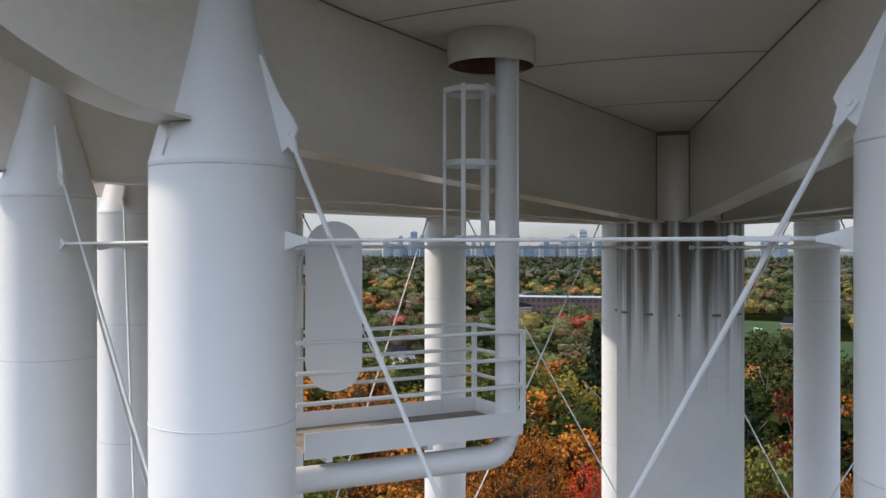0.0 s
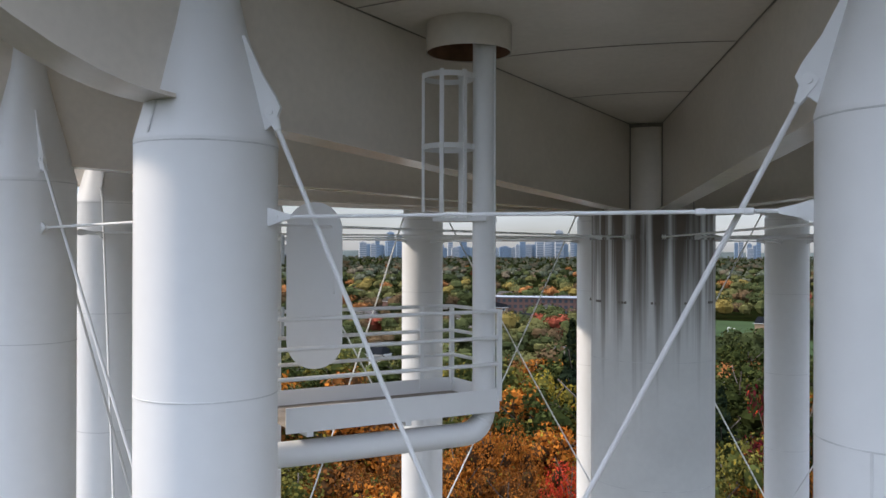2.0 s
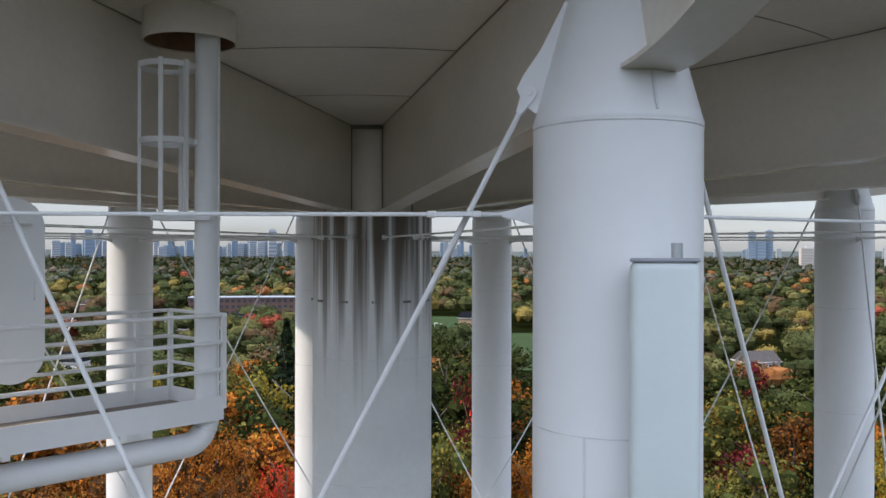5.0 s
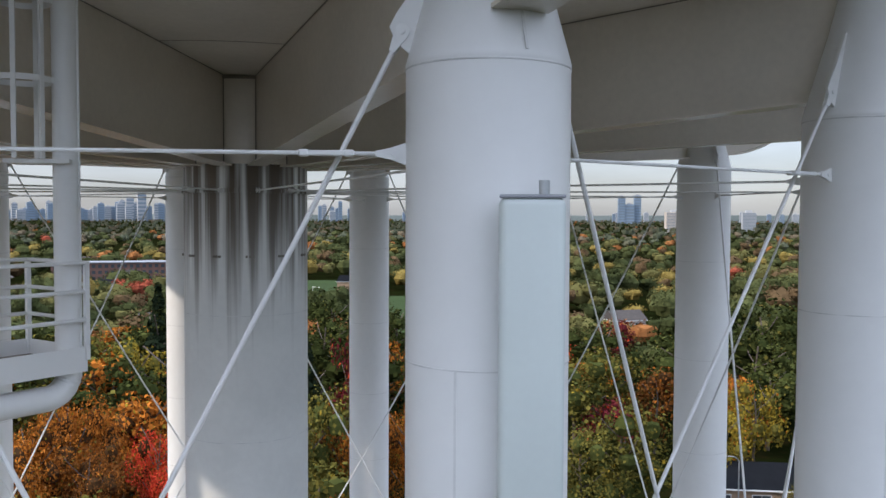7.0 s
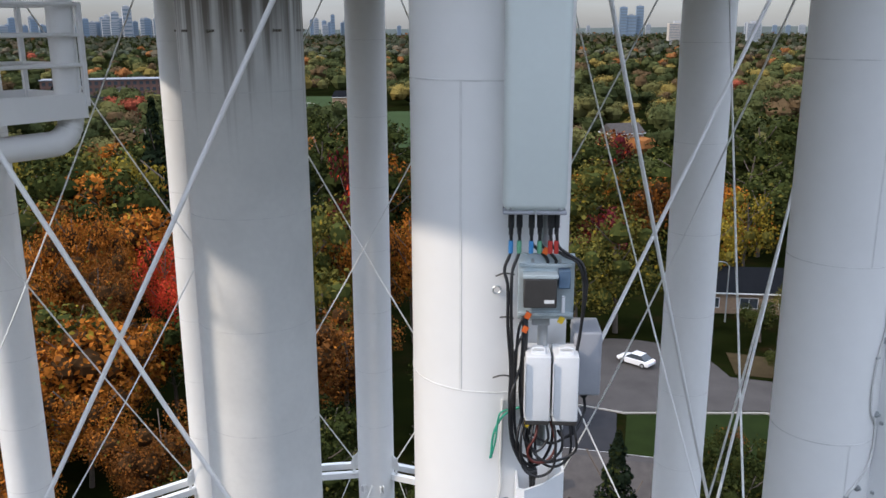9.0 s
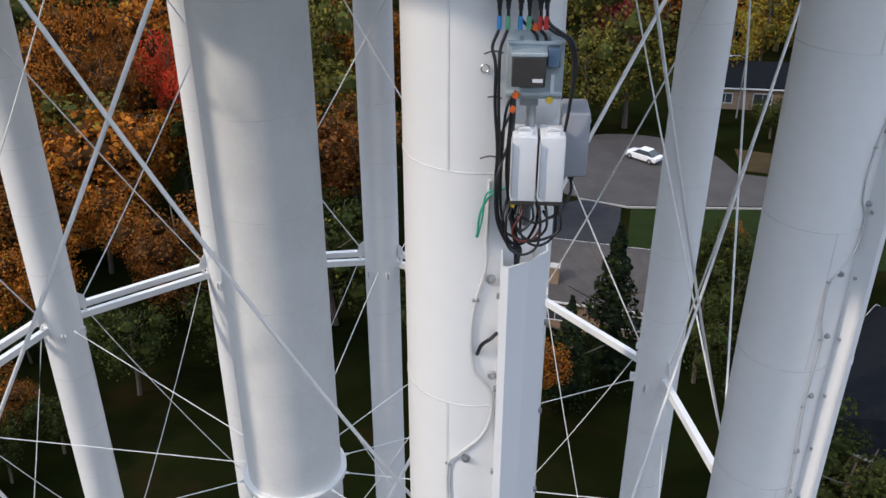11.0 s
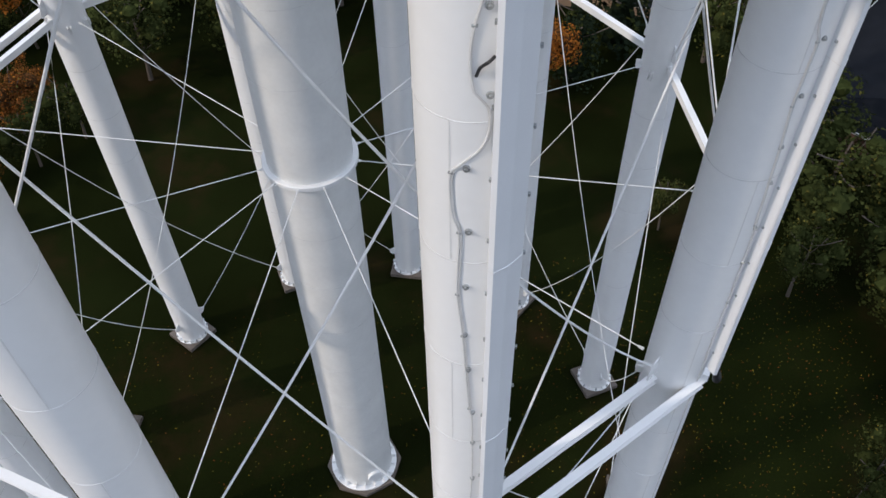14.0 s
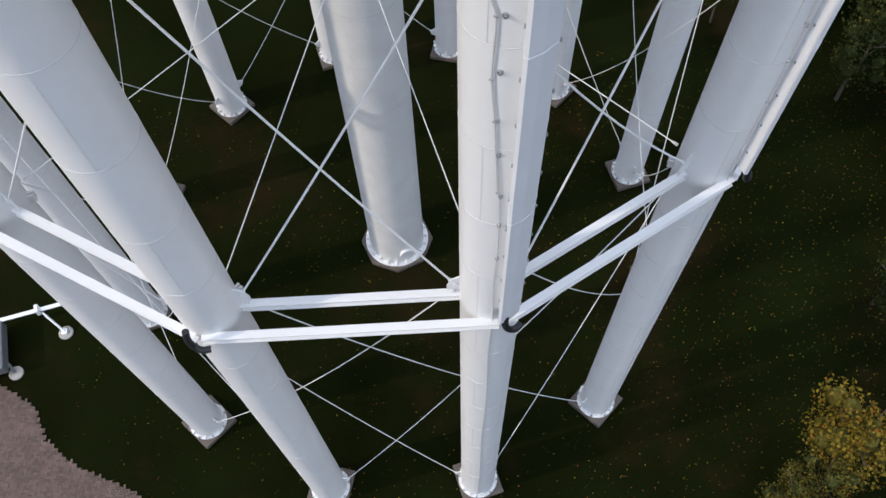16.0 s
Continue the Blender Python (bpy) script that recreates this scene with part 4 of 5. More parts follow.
# single trees that stand out
for row in (("olive", 38.7, 84, 16, 1.0), ("olive", 32.5, 82, 14, 0.9), ("yellow", 65.4, 102, 14.5, 0.75), ("yellow", 58.0, 97, 12, 0.75), ("olive", 49.7, 125, 16, 0.9), ("orange", 66, 114, 14, 0.9), ("rust", 56, 118, 14, 0.9), ("maroon", 70, 180, 14, 1.0), ("maroon", 46, 112, 10, 1.1), ("orange", 50, 128, 14, 1.0), ("olive", 42, 118, 16, 1.2),
            ("spruce", 21.0, 32.0, 10.8, 1.25), ("spruce", 17.0, 29.0, 7.5, 1.2), ("orange", 13.5, 27.0, 7.0, 0.8), ("yellow", 19.0, -12.8, 6.6, 0.8), ("olive", 17.6, -14.2, 5.2, 0.7), ("dark", -20.4, 24.5, 5.0, 0.9), ("rust", -23.5, 22.5, 5.2, 0.9), ("dark", -17.8, 27.0, 5.2, 0.9), ("rust", -21.5, 28.0, 6.0, 0.9), ("dark", -24.0, 18.0, 4.6, 0.9), ("olive", 16.2, -14.6, 5.2, 0.6), ("olive", 20.6, -16.5, 6.0, 0.8), ("dark", 23.6, -5.0, 5.5, 0.8), ("dark", 25.0, 7.5, 6.0, 0.8), ("green", 19.0, 13.5, 4.6, 0.6), ("dark", 30.5, 39.0, 8.0, 0.75), ("dark", 34.5, 40.5, 7.5, 0.9), ("dark", 27.0, 29.5, 8.0, 0.9), ("dark", 31.0, 33.0, 8.5, 0.9), ("orange", 35.5, 44.0, 6.0, 0.6), ("green", 52, 66.5, 4.0, 1.0), ("green", 56, 65.5, 3.6, 1.1), ("dark", 28.8, 12.5, 7.5, 1.3), ("dark", 30.5, 8, 7.0, 1.3), ("dark", 30, 3, 6.2, 1.3), ("dark", 29.5, -2.5, 6.5, 1.3), ("dark", 27.5, 17.5, 8.0, 1.3), ("green", 33, 0, 7, 1.3),
            ("green", 30.5, -1.5, 5.0, 1.2), ("dark", 28.5, 20, 6.4, 1.0), ("dark", 40, 36, 8, 1.1), ("olive", 43, 44, 6.0, 1.1), ("rust", 46, 47, 5.0, 0.9), ("green", 56, 78, 6, 1.2), ("olive", 63, 82, 7, 1.0),
            ("red", -18.0, 83, 16.0, 0.62), ("red", -15.5, 80, 13.5, 0.6), ("orange", -28.2, 84, 19.5, 0.62), ("orange", -31.5, 80, 16.5, 0.7), ("rust", -24.5, 78, 14.5, 0.7), ("rust", -36, 80, 17, 0.8), ("orange", -18.3, 62, 11.6, 0.9), ("orange", -25, 60, 11, 1.0), ("orange", -33, 66, 13, 0.9), ("rust", -41, 72, 14, 1.0), ("orange", -20, 52, 9.5, 1.1), ("rust", -29, 50, 14, 1.1),
            ("orange", -37, 56, 14, 1.05), ("rust", -12, 44, 10, 1.1), ("orange", -22, 40, 10, 1.0), ("rust", -32, 38, 10, 1.1), ("orange", -43, 44, 12, 1.1), ("dark", -8, 36, 9, 1.1), ("dark", -14, 33, 8, 1.0), ("olive", -46, 66, 15, 1.1),
            ("dark", -10, 62, 14, 1.0), ("spruce", -6, 52, 14, 1.1), ("spruce", -3, 70, 15, 1.1), ("dark", 1, 44, 10, 1.0), ("rust", 3, 60, 12, 1.0), ("olive", 1.0, 83, 19, 0.72), ("olive", -2.0, 80, 17, 0.7), ("orange", 3.6, 82, 16, 0.55), ("orange", 11.9, 84, 18, 0.7), ("orange", 15, 92, 16, 0.8), ("dark", 1.6, 200, 18, 1.1),
            ("maroon", 5.0, 108, 22, 0.45), ("dark", 7, 34, 8, 0.9), ("spruce", 10, 44, 9, 1.1), ("dark", 13, 56, 11, 1.0), ("olive", -43, 120, 17.5, 1.0), ("yellow", -30.4, 125, 18.5, 0.8), ("olive", -43, 140, 18, 1.0), ("yellow", -55, 148, 16, 1.0), ("olive", -62, 96, 15, 1.2), ("olive", -54, 82, 15, 1.1),
            ("dark", -30, 112, 17, 1.1), ("spruce", -22, 120, 20, 1.3), ("spruce", -29, 140, 24, 1.0), ("dark", -35, 150, 18, 1.0), ("dark", -14, 106, 16, 1.1), ("dark", 85, 135, 17.5, 1.0), ("dark", 92, 150, 21, 1.2), ("dark", 70, 138, 15, 1.1), ("spruce", 36, 124, 14, 1.2), ("dark", 84, 150, 18, 1.3), ("green", 76, 118, 14, 1.2),
            ("rust", -56, 52, 13, 1.1), ("orange", -64, 66, 14, 1.1), ("orange", -52, 34, 11, 1.1), ("rust", -40, 30, 9, 1.0), ("dark", -26, 29, 7, 1.0), ("olive", -70, 84, 15, 1.1)):
    row = (row[0] + ("_far" if row[2] > 84 else ""), *row[1:])
    put_tree(*row, turn=(row[1] * 37 + row[2] * 91) % 360)


belt = np.random.default_rng(5)
for gx in range(-84, 22, 9):
    for gy in range(36, 118, 9):
        x, y, u = gx + 7 * belt.random(), gy + 7 * belt.random(), belt.random()
        if gx > 4 and gy > 30 and gy < 104:
            continue
        tall = (6.5 + 0.075 * gy) * (0.8 + 0.5 * belt.random())
        if gx < -8 and gy < 50:               # low dark scrub at the wood's edge
            kind, tall = ("dark" if u < 0.6 else "rust"), 0.62 * tall
        elif gx < -8 and gy < 74:             # front row of bright maples
            kind = "orange" if u < 0.62 else "rust" if u < 0.86 else "olive"
        elif gx < -8 and gy < 88:             # a dip behind them
            if u < 0.5:
                continue
            kind, tall = ("rust" if u < 0.8 else "olive"), 0.75 * tall
        elif gx < -8 and gy < 112:            # tall back row
            kind, tall = ("orange" if u < 0.45 else "rust" if u < 0.75 else "olive" if u < 0.9 else "dark"), 1.15 * tall
        elif gx < -8:
            kind = "yellow" if u < 0.4 else "olive" if u < 0.8 else "dark"
        else:
            kind = "dark" if u < 0.4 else "spruce" if u < 0.52 else "olive" if u < 0.75 else "rust" if u < 0.85 else "orange"
        if -40 < x < 20 and 70 < y < 100:
            tall *= 0.62
        put_tree(kind + ("_far" if gy > 50 else ""), x, y, tall, 0.95 + 0.25 * belt.random(), 360 * belt.random())


def open_ground(x, y):
    """Lawns, streets, houses and the playing field stay free of trees."""
    if math.hypot(x, y) < 150 and -75 < x < 75:
        return True
    if 8 < x < 56 and 262 < y < 400:
        return True
    if -36 < x < 26 and 345 < y < 505:
        return True
    if abs(x - 0.125 * y) < 14 and 200 < y < 300:
        return True
    if -165 < x < -60 and 430 < y < 530:
        return True
    if 80 < x < 112 and 225 < y < 275:
        return True
    if 20 < x < 75 and 40 < y < 130:
        return True
    return False


rng = np.random.default_rng(77)
MIX = [("dark", .32), ("green", .22), ("olive", .20), ("yellow", .05), ("orange", .04), ("rust", .06), ("red", .01), ("maroon", .02), ("spruce", .06)]
kinds, weights = [k for k, _ in MIX], np.array([w for _, w in MIX])
weights /= weights.sum()
D = 112.0
while D < 215:                                # nearer woods: trees of their own
    count = int(1.75 * D / 12)
    for k in range(count):
        a = radians(46) + radians(96) * (k + rng.random()) / count
        d = D * (1 + 0.10 * (rng.random() - 0.5))
        x, y = d * math.cos(a), -20 + d * math.sin(a)
        if not open_ground(x, y):
            put_tree(kinds[rng.choice(len(kinds), p=weights)] + "_far", x, y, 11 + 7 * rng.random(), 1.15 + 0.4 * rng.random(), 360 * rng.random())
    D *= 1.12

for proto in KINDS.values():                  # the patterns themselves go
    for ob in (*proto.children_recursive, proto):
        bpy.data.objects.remove(ob)

# far woods: joined crowns of clumps
NEAR_MIX = [0] * 16 + [1] * 13 + [2] * 11 + [3] * 3 + [4] * 2 + [5] * 6 + [6]
# far crowns draw mostly on the greyed tones that stand in for haze
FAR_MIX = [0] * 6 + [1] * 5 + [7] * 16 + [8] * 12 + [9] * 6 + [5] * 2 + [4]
HOMES = [(-190 + 40 * (k % 6) - 55 * (k // 6) + (k * 37) % 23, 400 + 95 * (k // 6) + (k * 53) % 47, (k * 71) % 180) for k in range(18)]
prot = {}
for fine, n, size in ((0, 260, 0.46), (1, 70, 0.80), (2, 12, 1.5)):
    prot[fine] = []
    for s in range(7):
        r2 = np.random.default_rng(400 + 10 * fine + s)
        a, b = r2.random(6) * 6.28, 0.30 + 0.30 * r2.random(6)
        lobes = [(np.array([0.0, 0.0, -0.08]), 0.70)] + [(np.array([b[k] * math.cos(a[k]), b[k] * math.sin(a[k]), 0.45 * r2.random() - 0.10]), 0.30 + 0.16 * r2.random()) for k in range(6)]
        which = r2.integers(0, 7, n)
        q = r2.normal(size=(n, 3))
        q[:, 2] = np.abs(q[:, 2])
        q /= np.linalg.norm(q, axis=1)[:, None]
        p = np.array([lobes[k][0] for k in which]) + q * (np.array([lobes[k][1] for k in which]) * (0.88 + 0.18 * r2.random(n)))[:, None]
        sc, sh = np.array([8.6, 8.6, 7.4]), np.array([0, 0, 6.6])
        solid = core(sorted(lobes, key=lambda w: -w[1])[:(4, 3, 3)[fine]], sc, sh, (2, 2, 1)[fine], r2, (0.76, 0.80, 0.90)[fine])
        prot[fine].append(np.concatenate([leaves(p * sc + sh, q, size, r2), solid]))
chunks, index = [], []
while D < 4650:
    fine = 0 if D < 600 else 1 if D < 1500 else 2
    count = int(1.85 * D / 12.5)
    for k in range(count):
        a = radians(48) + radians(95) * (k + rng.random()) / count
        d = D * (1 + 0.085 * (rng.random() - 0.5))
        x, y = d * math.cos(a), -20 + d * math.sin(a)
        pick = rng.random(5)
        if open_ground(x, y) or (D < 760 and any(abs(x - hx) < 9 and -17 < y - hy < 7 for hx, hy, _ in HOMES)):
            continue
        s = 0.62 + 0.62 * pick[0] ** 1.5
        c, sn = math.cos(6.28 * pick[1]), math.sin(6.28 * pick[1])
        t = prot[fine][int(pick[2] * 7)] * s
        t = np.stack([t[..., 0] * c - t[..., 1] * sn + x, t[..., 0] * sn + t[..., 1] * c + y, t[..., 2]], -1)
        chunks.append(t)
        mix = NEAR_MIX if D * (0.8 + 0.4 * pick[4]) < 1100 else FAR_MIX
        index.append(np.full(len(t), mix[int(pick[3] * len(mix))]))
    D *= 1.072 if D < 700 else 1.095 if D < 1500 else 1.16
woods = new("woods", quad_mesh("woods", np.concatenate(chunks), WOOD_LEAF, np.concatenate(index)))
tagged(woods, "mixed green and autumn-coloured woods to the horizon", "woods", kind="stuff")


# ---------------------------------------------------------------- streets, houses, skyline
asphalt = material("asphalt", (0.066, 0.060, 0.057), 0.9, vary=0.22, scale=0.35, bump=0.2, fine=12, spec=0.05)
asphalt_dark = material("fresh_asphalt", (0.030, 0.030, 0.033), 0.85, vary=0.2, scale=0.6, bump=0.2, spec=0.05)
turf = material("playing_field", (0.028, 0.046, 0.015), 0.95, vary=0.2, scale=0.05, fine=3, spec=0.05)
verge = material("verge_grass", (0.013, 0.021, 0.005), 0.95, vary=0.3, scale=0.5, fine=12, bump=0.4, spec=0.05)
kerb_mat = material("kerb_concrete", (0.34, 0.32, 0.29), 0.9, vary=0.2, scale=2)
roof_grey = material("grey_shingle", (0.072, 0.064, 0.060), 0.9, vary=0.25, scale=1.2, fine=14, bump=0.4, spec=0.05)
roof_pale = material("pale_gravel_roof", (0.20, 0.21, 0.23), 0.9, vary=0.2, scale=0.2, fine=4)
roof_dark = material("dark_shingle", (0.008, 0.009, 0.011), 0.97, vary=0.25, scale=1.2, fine=14, bump=0.4, spec=0.05)
brick_tan = material("tan_brick", (0.30, 0.20, 0.13), 0.9, vary=0.25, scale=2, fine=25, bump=0.3)
brick_red = material("red_brick", (0.125, 0.066, 0.052), 0.9, vary=0.25, scale=0.4, fine=5, bump=0.3)
stucco = material("pale_stucco", (0.42, 0.35, 0.32), 0.9, vary=0.1, scale=1)
trim_white = material("white_trim", (0.75, 0.74, 0.72), 0.6, vary=0.05, scale=2)
glass = material("window_glass", (0.05, 0.06, 0.07), 0.12, vary=0.2, scale=0.5)
soil = material("leaf_strewn_soil", (0.045, 0.032, 0.016), 0.95, vary=0.4, scale=0.6, bump=0.6, fine=8, spec=0.05)


def slab(name, label, category, outline, z, thick, mat, kind="structure"):
    bm = B()
    f = [bm.verts.new((x, y, z)) for x, y in outline]
    b = [bm.verts.new((x, y, z - thick)) for x, y in outline]
    bm.faces.new(f)
    bm.faces.new(b[::-1])
    n = len(f)
    for k in range(n):
        bm.faces.new((f[k], b[k], b[(k + 1) % n], f[(k + 1) % n]))
    return tagged(mesh_object(name, bm, mat, False), label, category, kind=kind)


def arc(cx, cy, r, a0, a1, n=20):
    return [(cx + r * math.cos(radians(a0 + (a1 - a0) * k / n)), cy + r * math.sin(radians(a0 + (a1 - a0) * k / n))) for k in range(n + 1)]


street = [(84, 41), (84, 50)] + [(47, 67.5)] + arc(35.5, 70.5, 11.5, -5, 215, 26) + [(31.5, 60.5), (46, 58.5)]
slab("road", "worn grey asphalt street ending in a turning circle", "road", street, 0.03, 0.2, asphalt)
slab("driveway", "dark fresh asphalt driveway beside the street", "driveway", [(20.5, 47.5), (27.0, 49.0), (31.0, 60.4), (27.0, 62.5), (20.0, 60.5), (17.5, 52.0)], 0.036, 0.2, asphalt_dark)
slab("verge", "green grass verge along the street", "lawn", [(28.0, 49.5), (52.0, 43.5), (84, 33), (84, 40.2), (46, 57.6), (31.8, 59.6)], 0.02, 0.2, verge)
slab("flower_bed", "brown leaf-strewn bed along the street", "flower bed", [(48, 68.2), (84, 51.5), (84, 56), (50, 75)], 0.05, 0.2, soil)
slab("playing_field", "green playing field between the trees", "field", [(14, 270), (52, 270), (58, 400), (18, 400)], 0.03, 0.1, turf)
slab("playing_field", "green football pitch between the trees", "field", [(-34, 410), (16, 402), (24, 500), (-30, 505)], 0.03, 0.1, turf)
kerb = [(84, 40.4), (46, 57.8), (31.6, 59.9), (27, 62.7)]
bm = B()
for p, q in zip(kerb, kerb[1:]):
    a, b = Vector((*p, 0.07)), Vector((*q, 0.07))
    box(bm, ((b - a).length, 0.18, 0.22), Matrix.Translation((a + b) / 2) @ (b - a).to_track_quat("X", "Z").to_matrix().to_4x4(), 0.02)
tagged(mesh_object("kerb", bm, kerb_mat), "pale concrete kerb along the street", "kerb", kind="structure")


def house(label, x, y, rot, w, d, wall_h, roof_h, wall, roof, windows=(), chimney=None, hip=0.3, eave=0.5):
    top = empty("house", Matrix.Translation((x, y, 0)) @ turn_z(rot))
    tagged(top, label, "house")
    part("wall", box(B(), (w, d, wall_h), Matrix.Translation((0, 0, wall_h / 2))), wall, top, smooth=False)
    bm = B()
    W, Dp = w / 2 + eave, d / 2 + eave
    c = [bm.verts.new(v) for v in ((-W, -Dp, wall_h), (W, -Dp, wall_h), (W, Dp, wall_h), (-W, Dp, wall_h))]
    lo = [bm.verts.new((v.co.x, v.co.y, wall_h - 0.18)) for v in c]
    r = [bm.verts.new((-W * (1 - hip), 0, wall_h + roof_h)), bm.verts.new((W * (1 - hip), 0, wall_h + roof_h))]
    for f in ((c[0], c[1], r[1], r[0]), (c[2], c[3], r[0], r[1]), (c[1], c[2], r[1]), (c[3], c[0], r[0]), tuple(lo[::-1])):
        bm.faces.new(f)
    for k in range(4):
        bm.faces.new((c[k], lo[k], lo[(k + 1) % 4], c[(k + 1) % 4]))
    part("roof", bm, roof, top, smooth=False)
    for s in (-1, 1):
        part("fascia", box(B(), (2 * W, 0.03, 0.2), Matrix.Translation((0, s * (Dp + 0.017), wall_h - 0.09))), trim_white, top)
        part("fascia", box(B(), (0.03, 2 * Dp, 0.2), Matrix.Translation((s * (W + 0.017), 0, wall_h - 0.09))), trim_white, top)
    for side, u, z, ww, hh in windows:
        m = {"front": Matrix.Translation((u, -d / 2, z)), "left": Matrix.Translation((-w / 2, u, z)) @ turn_z(-90), "right": Matrix.Translation((w / 2, u, z)) @ turn_z(90)}[side]
        win = part("window", box(B(), (ww, 0.05, hh), m @ Matrix.Translation((0, -0.01, 0))), glass, top)
        bm = B()
        for sx in (-1, 1):
            box(bm, (0.09, 0.1, hh + 0.18), m @ Matrix.Translation((sx * (ww / 2 + 0.045), -0.02, 0)))
        for sz in (-1, 1):
            box(bm, (ww, 0.1, 0.09), m @ Matrix.Translation((0, -0.02, sz * (hh / 2 + 0.045))))
        box(bm, (0.05, 0.08, hh), m @ Matrix.Translation((0, -0.02, 0)))
        part("window_frame", bm, trim_white, win)
    if chimney:
        cx2, cy2, top_z = chimney
        ch = part("chimney", box(B(), (0.7, 0.7, top_z - wall_h), Matrix.Translation((cx2, cy2, (wall_h + top_z) / 2)), 0.02), brick_tan, top)
        part("chimney_cap", box(B(), (0.85, 0.85, 0.12), Matrix.Translation((cx2, cy2, top_z + 0.06)), 0.02), kerb_mat, ch)
    return top


house("low house with a broad grey shingle roof and a brick chimney", 23.0, 41.6, -22, 11.5, 10.0, 2.9, 2.3, brick_tan, roof_grey, [("front", -3, 1.5, 1.8, 1.2), ("front", 3, 1.5, 1.8, 1.2)], (-3.4, -3.6, 5.0))
house("dark-roofed brick house beyond the tower", 41.0, 22.0, 40, 18, 14, 3.0, 2.0, brick_red, roof_dark, [])
house("tan brick bungalow with a dark roof and white eaves", 61, 94, -14, 17, 11, 3.2, 2.2, brick_tan, roof_dark, [("front", -5, 1.6, 1.8, 1.3), ("front", 0, 1.6, 2.4, 1.4), ("front", 5, 1.6, 1.8, 1.3)])
house("two-storey pale pink house among the trees", 97, 252, 12, 11, 9, 6.0, 3.0, stucco, roof_grey, [("front", -3, 1.6, 1.6, 1.4), ("front", 3, 1.6, 1.6, 1.4), ("front", -3, 4.5, 1.6, 1.4), ("front", 2.5, 4.5, 2.0, 1.4)], hip=0.0)
house("house with a brown roof among the trees", -52, 262, 8, 13, 10, 5.5, 3.2, brick_red, roof_grey, [("front", -3, 1.6, 1.6, 1.4), ("front", 3, 4.2, 1.6, 1.4)], hip=0.05)
house("white house with a grey roof among the trees", -120, 250, -10, 14, 9, 5.4, 2.6, trim_white, roof_dark, [("front", -4, 3.9, 1.5, 1.2), ("front", 0, 3.9, 1.5, 1.2), ("front", 4, 3.9, 1.5, 1.2)])

for k, (hx, hy, rot) in enumerate(HOMES):
    words, wall_m, roof_m = (("brick house with a grey gabled roof among trees", brick_red, roof_grey), ("pale rendered house with a grey roof among trees", stucco, roof_grey),
                             ("tan brick house with a dark roof among trees", brick_tan, roof_dark))[k % 3]
    house(words, hx, hy, rot, 11 + k % 4, 8.5, 5.2, 3.0, wall_m, roof_m, [("front", -3, 3.9, 1.6, 1.3), ("front", 3, 3.9, 1.6, 1.3)], hip=0.05 + 0.2 * (k % 2))

# goal on the far pitch
goal = tagged(empty("goal", Matrix.Translation((-6, 425, 0)) @ turn_z(-60)), "white football goal frame on the pitch", "goal")
for x in (-3.66, 3.66):
    part("goal_post", box(B(), (0.16, 0.16, 2.5), Matrix.Translation((x, 0, 1.25))), trim_white, goal)
part("crossbar", box(B(), (7.5, 0.16, 0.16), Matrix.Translation((0, 0, 2.5))), trim_white, goal)

# long school building
school = tagged(empty("school_building", Matrix.Translation((-116, 508, 0)) @ turn_z(8)), "long three-storey red brick building with white roof edge", "building")
part("wall", box(B(), (84, 16, 11), Matrix.Translation((0, 0, 5.5))), brick_red, school, smooth=False)
part("roof", box(B(), (85, 17, 0.5), Matrix.Translation((0, 0, 11.25))), roof_pale, school, smooth=False)
pane = None
for f in range(3):
    for k in range(24):
        m = Matrix.Translation((-40 + 3.45 * k, -8.02, 2.2 + 3.5 * f))
        if pane is None:
            pane = part("window", box(B(), (1.9, 0.12, 1.9)), glass, school, smooth=False)
            pane.matrix_basis = m
        else:
            shared("window", pane, school, m)


